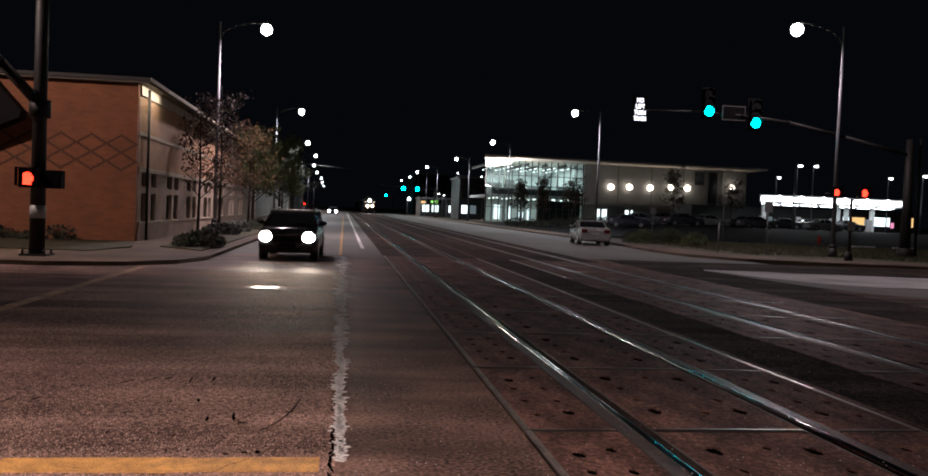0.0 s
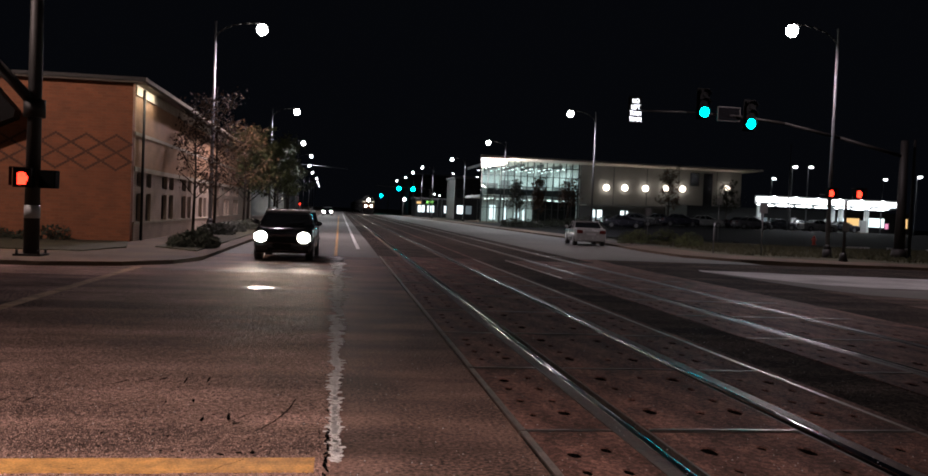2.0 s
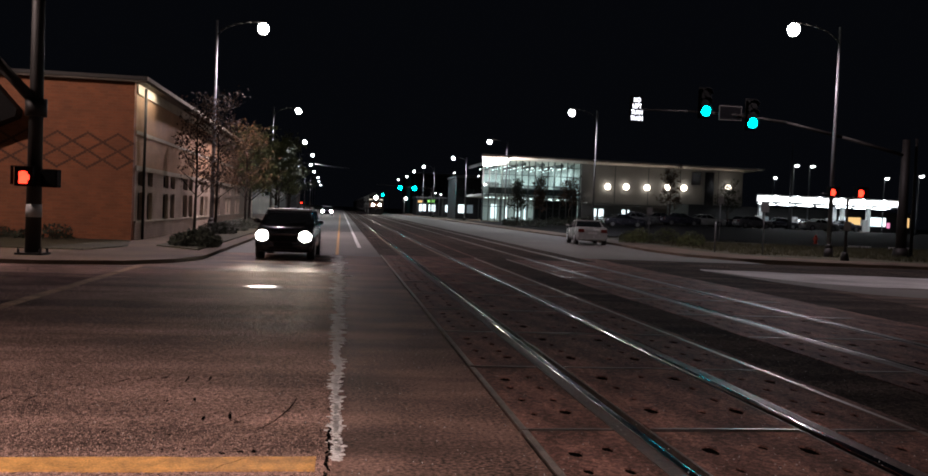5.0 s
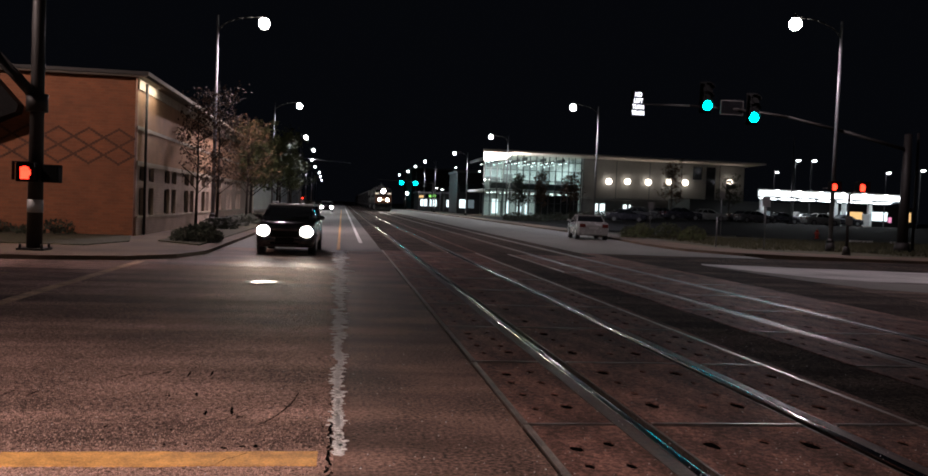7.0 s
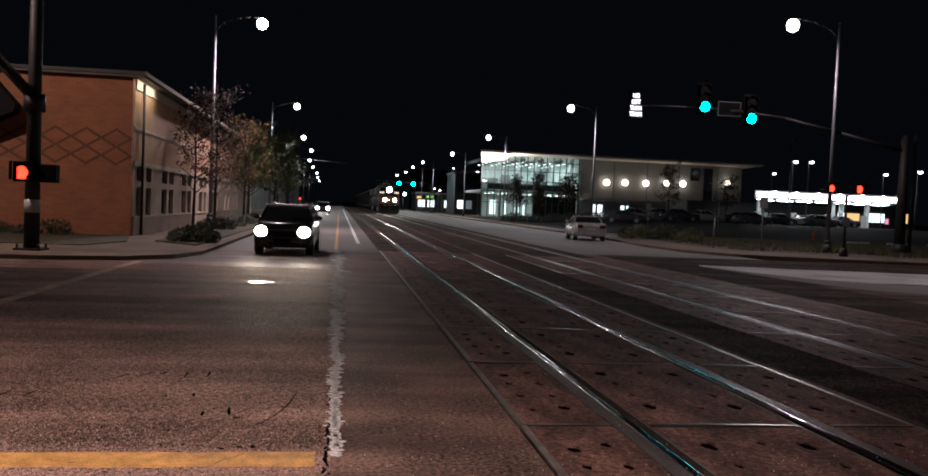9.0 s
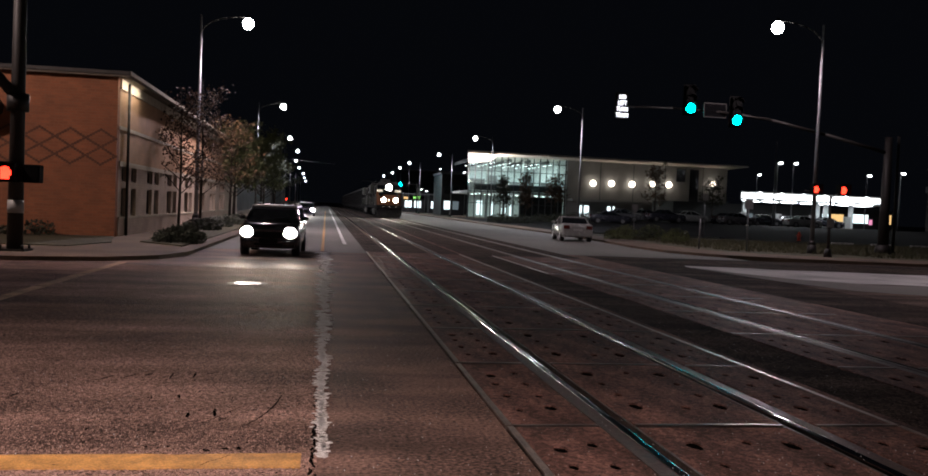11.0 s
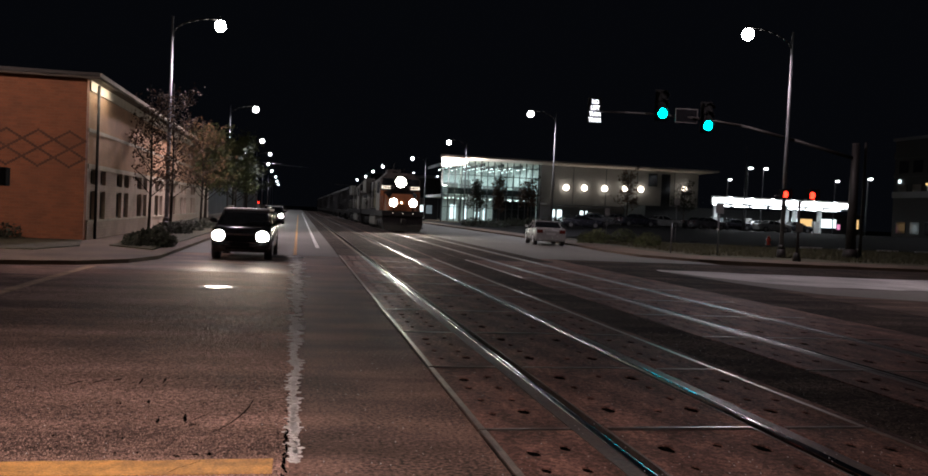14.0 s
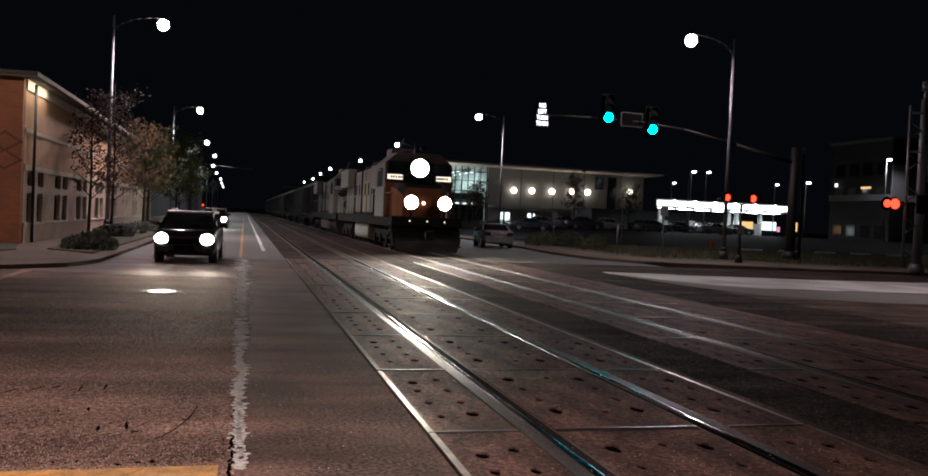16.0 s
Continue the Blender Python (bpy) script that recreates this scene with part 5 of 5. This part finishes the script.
    part("pole", bar(B(), (0, 0, 0), (0, 0, h), 0.09, 0.06), "galv", p)
    part("head", box(B(), -0.05, 0.7, -0.2, 0.2, h, h + 0.16, 0.03), "dark_metal", p)
    part("lens", ball(B(), (0.4, 0, h - 0.06), r, 1, 1, 0.6 if r < 0.3 else 1.0), "lamp_far", p, "glowing lamp lens")


for x, y, h in ((78.7, 92, 11.5), (55.8, 100, 9.0), (59.1, 102, 9.2), (70, 96, 8.2), (83, 118, 9.5), (68, 128, 9), (75, 110, 8.6)):
    lot_lamp(x, y, h)
lamp_light(79.1, 91.6, 11.3, 800, COOL)

# dark block beyond the filling station, far shops and skyline
def block(x0, x1, y0, y1, h, label, lit=(), bands=3):
    b = thing("far_building", label, "building")
    part("wall", box(B(), x0, x1, y0, y1, 0, h), "facade_unlit", b)
    part("roof", box(B(), x0 - 0.3, x1 + 0.3, y0 - 0.3, y1 + 0.3, h, h + 0.4), "roofing", b)
    n = max(2, int((x1 - x0) / 3))
    for k in range(bands):
        z = 1.2 + k * 3.4
        for i in range(n):
            xa = x0 + 0.6 + i * (x1 - x0 - 1.2) / n
            xb = xa + (x1 - x0 - 1.2) / n * 0.7
            if z + 1.8 < h:
                m = lit[(i + k * 3) % len(lit)] if lit and k == 0 else "window"
                part("window", box(B(), xa, xb, y0 - 0.06, y0 - 0.01, z, z + 1.8), m, b)
    return b


office = block(83, 112, 96, 108, 14.5, "dark office block with a pale ledge and dim windows", (), 4)
part("ledge", box(B(), 82.6, 112, 95.5, 95.9, 6.4, 7.2), "facade", office, "pale ledge")
part("pier", box(B(), 82.9, 85.4, 95.6, 95.9, 7.2, 11.2), "facade", office, "pale wall pier")
for z0, z1, m in ((6.45, 7.3, "facade"), (9.4, 9.9, "facade_unlit"), (12.0, 12.8, "facade_unlit")):
    part("ledge", box(B(), 82.75, 82.98, 96.2, 108, z0, z1), m, office, "ledge along the side")
for k in range(4):
    for z0 in (1.4, 6.6, 9.9):
        part("window", box(B(), 82.9, 82.97, 96.8 + k * 2.8, 98.6 + k * 2.8, z0, z0 + 1.7), "window", office)
part("lit_window", box(B(), 82.86, 82.9, 99.6, 101.6, 8.1, 8.4), "shop_warm", office, "warm lit window")
part("lit_window", box(B(), 82.86, 82.9, 106.4, 107.0, 8.5, 9.0), "shop", office, "small bright window")
block(26.5, 34, 222, 235, 4.6, "low lit shop up the street", ("shop", "window", "shop", "shop_warm"), 1)
corner_shop = block(20.0, 26.2, 226, 240, 4.6, "low shop with bright signs up the street", ("shop", "shop", "window_dim"), 1)
part("sign", box(B(), 21.8, 25.6, 225.6, 225.9, 3.5, 4.3), "sign_board", corner_shop, "dark sign with yellow-green letters")
words("MART", 23.7, 225.58, 3.55, 1.0, "shop_green", corner_shop)
part("sign", box(B(), 20.2, 21.4, 225.6, 225.9, 3.4, 4.0), "shop_warm", corner_shop, "warm lit sign")
block(24.4, 29.3, 182, 196, 8.75, "dark three-storey building with a lit ground floor", ("shop", "window_dim", "shop"), 2)
block(35, 41, 216, 230, 5.4, "low lit shop front beside the street", ("shop", "window"), 1)
for x, y, h in ((16.4, 224, 4.4), (27.9, 205, 4.0), (24.6, 215, 5.6), (31.5, 214, 7.5), (33.2, 210, 10.5), (36.0, 200, 9.0), (29.8, 230, 12.0), (26.3, 243, 6.5)):
    lot_lamp(x, y, h, 0.42 if h < 5 else 0.24)
for i in range(9):
    ws = thing("wheel_stop", "pale concrete wheel stop at the car park edge", "wheel stop", "wheel stops", pose(38 + i * 3.1, 58.2 - i * 0.2, 0.1))
    part("block", box(B(), -0.9, 0.9, -0.08, 0.08, 0, 0.13, 0.03), "concrete_pale", ws)
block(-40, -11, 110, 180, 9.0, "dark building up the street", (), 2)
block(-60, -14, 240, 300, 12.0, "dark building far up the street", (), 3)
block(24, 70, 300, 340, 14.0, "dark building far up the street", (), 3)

farther = thing("far_signal", "single green traffic light over the street far off", "traffic signal", at=pose(15.35, 320, 0))
part("pole", bar(B(), (2.5, 0, 0), (2.5, 0, 7.0), 0.15), "dark_metal", farther)
part("arm", bar(B(), (-0.4, 0, 7.2), (2.5, 0, 7.0), 0.07), "dark_metal", farther)
hd = part("signal_head", box(B(), -0.25, 0.25, 0, 0.3, 6.1, 7.4), "plastic", farther)
part("lens", bar(B(), (0, -0.05, 6.5), (0, -0.01, 6.5), 0.42, 0.42, 14), "green_far", hd, "glowing green lens")
far = thing("far_signal", "green traffic lights hung over the street far off", "traffic signal", at=pose(0, 200, 0))
part("arm", bar(B(), (8, 0, 7.0), (21, 0, 6.6), 0.08), "dark_metal", far)
part("pole", bar(B(), (21, 0, 0), (21, 0, 6.8), 0.18), "dark_metal", far)
for x in (13.6, 16.9):
    hd = part("signal_head", box(B(), x - 0.25, x + 0.25, 0, 0.3, 6.1, 7.4), "plastic", far)
    part("lens", bar(B(), (x, -0.05, 6.5), (x, -0.01, 6.5), 0.45, 0.45, 14), "green_far", hd, "glowing green lens")
span = thing("overhead_cable", "thin span wire over the street far off", "cable", at=pose(0, 166, 0))
part("wire", bar(B(), (-8.1, 0, 9.6), (1.5, 0.5, 9.0), 0.035, None, 6), "galv", span)
redl = thing("far_red_signal", "small red signal light beside the street", "traffic signal", at=pose(-4.5, 100, 0.1))
part("pole", bar(B(), (0, 0, 0), (0, 0, 1.6), 0.05), "galv", redl)
part("lens", ball(B(), (0, 0, 1.72), 0.09), "red", redl)

# ---- crossing panels ----
GAP = 0.028
# pockets in a panel: across, along, half width, half length
GAUGE_POCKETS = [(sx * 0.385, y, 0.062, 0.115) for sx in (-1, 1) for y in (0.64, 2.05)] + [(sx * 0.38, y, 0.034, 0.062) for sx in (-1, 1) for y in (1.08, 1.57)] + [(0.06, 0.6, 0.038, 0.07), (0.05, 2.12, 0.04, 0.06)]
FIELD_POCKETS = [(sx * 0.145, y, 0.038, 0.068) for sx in (-1, 1) for y in (1.04, 1.56)] + [(-0.14, 0.52, 0.032, 0.055), (0.15, 0.62, 0.055, 0.09), (-0.11, 1.97, 0.055, 0.09), (0.15, 2.08, 0.045, 0.072)]


def panel_mesh(w, pockets, turn, seed):
    """A cast panel with chamfered edges and open lifting pockets sunk into its top."""
    r = random.Random(seed)
    bm = B()
    x, y0, y1, c = w / 2, GAP, PITCH - GAP, 0.009
    rings = [[bm.verts.new(p) for p in ((-x + i, y0 + i, z), (x - i, y0 + i, z), (x - i, y1 - i, z), (-x + i, y1 - i, z))] for i, z in ((c, 0.0), (0.0, -c), (0.0, -0.15))]
    for p, q in zip(rings, rings[1:]):
        for i in range(4):
            bm.faces.new((p[i], p[(i + 1) % 4], q[(i + 1) % 4], q[i]))
    edges = [bm.edges.get((rings[0][i], rings[0][(i + 1) % 4])) for i in range(4)]
    for hx, hy, a, b in pockets:
        hx, hy = hx * turn + r.uniform(-0.008, 0.008), hy + r.uniform(-0.015, 0.015)
        wob = [r.uniform(0.86, 1.16) for _ in range(12)]
        ell = [[(hx + a * k * m * math.cos(i * math.pi / 6), hy + b * k * m * math.sin(i * math.pi / 6), z) for i, m in enumerate(wob)] for k, z in ((1.0, 0.0), (0.9, -0.012), (0.8, -0.05))]
        rows = [[bm.verts.new(p) for p in e] for e in ell]
        # lower wall and floor of each pocket get the near-black shade colour
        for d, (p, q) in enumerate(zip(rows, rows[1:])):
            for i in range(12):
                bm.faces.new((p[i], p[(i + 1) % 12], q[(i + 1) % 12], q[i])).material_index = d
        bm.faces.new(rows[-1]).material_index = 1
        edges += [bm.edges.get((rows[0][i], rows[0][(i + 1) % 12])) for i in range(12)]
    bmesh.ops.triangle_fill(bm, use_beauty=True, edges=edges)
    bmesh.ops.recalc_face_normals(bm, faces=bm.faces)
    me = bpy.data.meshes.new("panel")
    bm.to_mesh(me)
    bm.free()
    me.materials.append(M["panel"])
    me.materials.append(M["hollow_shade"])
    return me


def strip_mesh(name, material, x0, x1, y0, y1, z1):
    me = bpy.data.meshes.new(name)
    bm = box(B(), x0, x1, y0, y1, -0.05, z1)
    bm.to_mesh(me)
    bm.free()
    me.materials.append(M[material])
    return me


rp = random.Random(77)
angle_me = strip_mesh("steel_angle", "angle", -0.026, 0.026, 0.018, PITCH - 0.018, 0.005)
for c in (T1, T2):
    deck = thing("crossing_deck", "worn reddish concrete panels between and beside the rails", "crossing deck", "panels round the tracks")
    for x0, x1, kind in strips(c):
        w, side = x1 - x0, -1 if x0 < c else 1
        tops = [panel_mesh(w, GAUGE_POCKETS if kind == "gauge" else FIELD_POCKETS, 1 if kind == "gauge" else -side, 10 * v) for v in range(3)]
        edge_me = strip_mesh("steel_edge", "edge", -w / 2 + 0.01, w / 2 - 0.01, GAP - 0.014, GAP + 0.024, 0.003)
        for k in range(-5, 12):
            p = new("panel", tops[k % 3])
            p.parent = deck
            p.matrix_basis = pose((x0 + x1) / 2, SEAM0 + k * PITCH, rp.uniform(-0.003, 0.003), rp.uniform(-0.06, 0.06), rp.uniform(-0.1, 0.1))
            new("steel_edge", edge_me).parent = p
            if kind == "field" and (c == T1 or side < 0 and k > 8):
                a = new("steel_angle", angle_me)
                a.parent = p
                a.matrix_basis = pose(side * (w / 2 - 0.026), 0, 0)

mh = thing("manhole_cover", "polished round iron manhole cover in the road", "manhole cover", at=pose(-1.45, 17.08, 0.003))
part("lid", bar(B(), (0, 0, -0.02), (0, 0, 0.006), 0.27, 0.265, 28), "chrome", mh)
part("ring", bar(B(), (0, 0, -0.02), (0, 0, 0.002), 0.4, 0.39, 28), "railside", mh)


def ribbon(pts, w, z):
    """A thin dark strip through the points, tapered to both ends."""
    bm = B()
    rows = []
    for i, (x, y) in enumerate(pts):
        k = w * (0.4 + 0.6 * math.sin(math.pi * (i + 0.5) / len(pts)))
        rows.append((bm.verts.new((x - k, y, z)), bm.verts.new((x + k, y + k, z))))
    for (a0, a1), (b0, b1) in zip(rows, rows[1:]):
        bm.faces.new((a0, a1, b1, b0))
    return bm


rg = random.Random(91)


def gouge(bm, x, y, length, width, turn):
    """A torn hollow in the asphalt: its shade as a flat uneven dark patch, drawn out along one way."""
    c, n = math.cos(turn), math.sin(turn)
    ring = []
    for i in range(9):
        a, k = i * math.pi * 2 / 9, rg.uniform(0.6, 1.25)
        u, v = k * width * math.cos(a), k * length * math.sin(a)
        ring.append(bm.verts.new((x + u * c - v * n, y + u * n + v * c, 0.0066)))
    bm.faces.new(ring)


structure("road_crack", ribbon([(-0.31, 7.3), (-0.325, 7.1), (-0.35, 6.9), (-0.39, 6.7), (-0.44, 6.5), (-0.5, 6.33), (-0.56, 6.2)], 0.0075, 0.007), "hollow_shade", "dark curved crack in the asphalt", "road crack")
edge = B()
y = 4.4
while y < 7.6:
    gouge(edge, -0.03 + rg.gauss(0, 0.012), y, rg.uniform(0.02, 0.07), rg.uniform(0.005, 0.013) * (1 if y < 6.3 else 0.6), rg.uniform(-0.2, 0.2))
    y += rg.uniform(0.03, 0.07) if y < 6.3 else rg.uniform(0.06, 0.2)
tagged(link("road_edge_gap", edge, "hollow_shade"), "dark broken edge of the coarse asphalt", "road crack", kind="stuff")
structure("road_scratch", ribbon([(-0.83, 6.35), (-0.74, 6.55), (-0.66, 6.72), (-0.6, 6.86)], 0.007, 0.007), "hollow_shade", "thin dark scratch in the asphalt", "road crack")
structure("bar_crack", ribbon([(-0.71, 5.31), (-0.66, 5.4), (-0.6, 5.46), (-0.55, 5.54)], 0.006, 0.0125), "hollow_shade", "dark crack across the yellow bar", "road crack")
structure("bar_stain", ribbon([(-1.62, 5.33), (-1.56, 5.36), (-1.52, 5.35)], 0.008, 0.0126), "railside", "small dark stain on the yellow bar", "road crack")
structure("bar_scuff", ribbon([(-1.72, 5.33), (-1.6, 5.38), (-1.5, 5.47), (-1.43, 5.53)], 0.004, 0.0125), "railside", "dark scuff on the yellow bar", "road crack")
# pits have no depth; their shade is painted as flat patches
bm = B()
for x, y, l, w, turn in ((-0.97, 6.6, 0.1, 0.014, 0.1), (-0.78, 6.68, 0.13, 0.014, 0.1), (-0.7, 6.48, 0.035, 0.02, -0.9), (-1.13, 7.22, 0.08, 0.011, 0.15), (-1.87, 7.96, 0.09, 0.012, -0.4),
                         (-1.69, 8.02, 0.13, 0.012, -0.5), (-1.54, 8.1, 0.06, 0.016, -0.6), (-1.33, 8.05, 0.16, 0.012, 0.05), (-1.135, 8.1, 0.14, 0.013, 0.05), (-0.99, 8.18, 0.07, 0.013, -0.9),
                         (-0.71, 5.67, 0.035, 0.02, 0.5), (-0.51, 5.71, 0.045, 0.02, 0.2), (-0.6, 5.7, 0.02, 0.03, 0.0), (-1.34, 7.16, 0.05, 0.01, 0.1), (-2.6, 7.2, 0.13, 0.009, -0.2), (-2.4, 7.25, 0.12, 0.008, -0.2)):
    gouge(bm, x, y, l, w, turn)
for i in range(60):
    gouge(bm, rg.uniform(-2.6, -0.05), 5.7 + 4.0 * rg.random() ** 1.5, rg.uniform(0.008, 0.03), rg.uniform(0.004, 0.011), rg.uniform(-0.6, 0.6))
tagged(link("road_pits", bm, "hollow_shade"), "flat near-black patches for the shade in small asphalt pits", "road pits", kind="stuff")
# stones standing proud of the worn coarse asphalt
vs, fs = [], []
for i in range(36000):
    y = 5.0 + 9.0 * rg.random() ** 1.9
    x = rg.uniform(-0.62 * y - 0.4, -0.03)
    k, q, h, u = rg.uniform(0.003, 0.009), len(vs), rg.uniform(0.003, 0.009), rg.uniform(0, 1.5)
    cu, su = k * math.cos(u), k * math.sin(u)
    vs += [(x + cu, y + su, 0.0), (x - su, y + cu, 0.0), (x - cu, y - su, 0.0), (x + su, y - cu, 0.0), (x + cu * 0.3, y + su * 0.4, 0.002 + h), (x - cu * 0.4, y - su * 0.3, 0.002 + h * 0.8)]
    fs += [(q, q + 1, q + 4), (q + 1, q + 2, q + 5), (q + 1, q + 5, q + 4), (q + 2, q + 3, q + 5), (q + 3, q, q + 4), (q + 3, q + 4, q + 5)]
me = bpy.data.meshes.new("asphalt_stones")
me.from_pydata(vs, [], fs)
me.materials.append(M["stones"])
tagged(new("asphalt_stones", me), "worn reddish stones standing proud of the asphalt", "road stones", kind="stuff")
vs, fs = [], []
for i in range(900):
    x, y = rg.uniform(-2.6, 5.6), 5.0 + 9.0 * rg.random() ** 1.6
    k, q = rg.uniform(0.002, 0.0055), len(vs)
    vs += [(x - k, y - k, 0.002), (x + k, y - k, 0.002), (x, y + k, 0.002), (x + rg.uniform(-k, k) * 0.4, y, 0.003 + k * 1.4)]
    fs += [(q, q + 1, q + 3), (q + 1, q + 2, q + 3), (q + 2, q, q + 3)]
me = bpy.data.meshes.new("loose_grit")
me.from_pydata(vs, [], fs)
me.materials.append(M["concrete_pale"])
tagged(new("loose_grit", me), "loose pale grit scattered over the road", "grit", kind="stuff")


# ---- what moves ----
def motions():
    lead_rows = [(0, 252.5), (4, 198.5), (8, 145.0), (12, 91.0), (14, 64.3), (16, 37.4)]
    front = 2.0
    def run(ob, back):
        walk(ob, [(t, pose(T2, y - front + back, 0.004)) for t, y in lead_rows])
    run(lead, 0.0)
    run(helper, 22.4)
    for i, w in enumerate(wagons):
        run(w, 45.2 + 16.4 * i)
    walk(second, [(t, pose(-2.15, y, 0)) for t, y in [(0, 170), (4, 147), (8, 118), (10.5, 103), (12, 89), (13, 81), (14, 75.5), (15, 71.3), (16, 68.6)]])


motions()
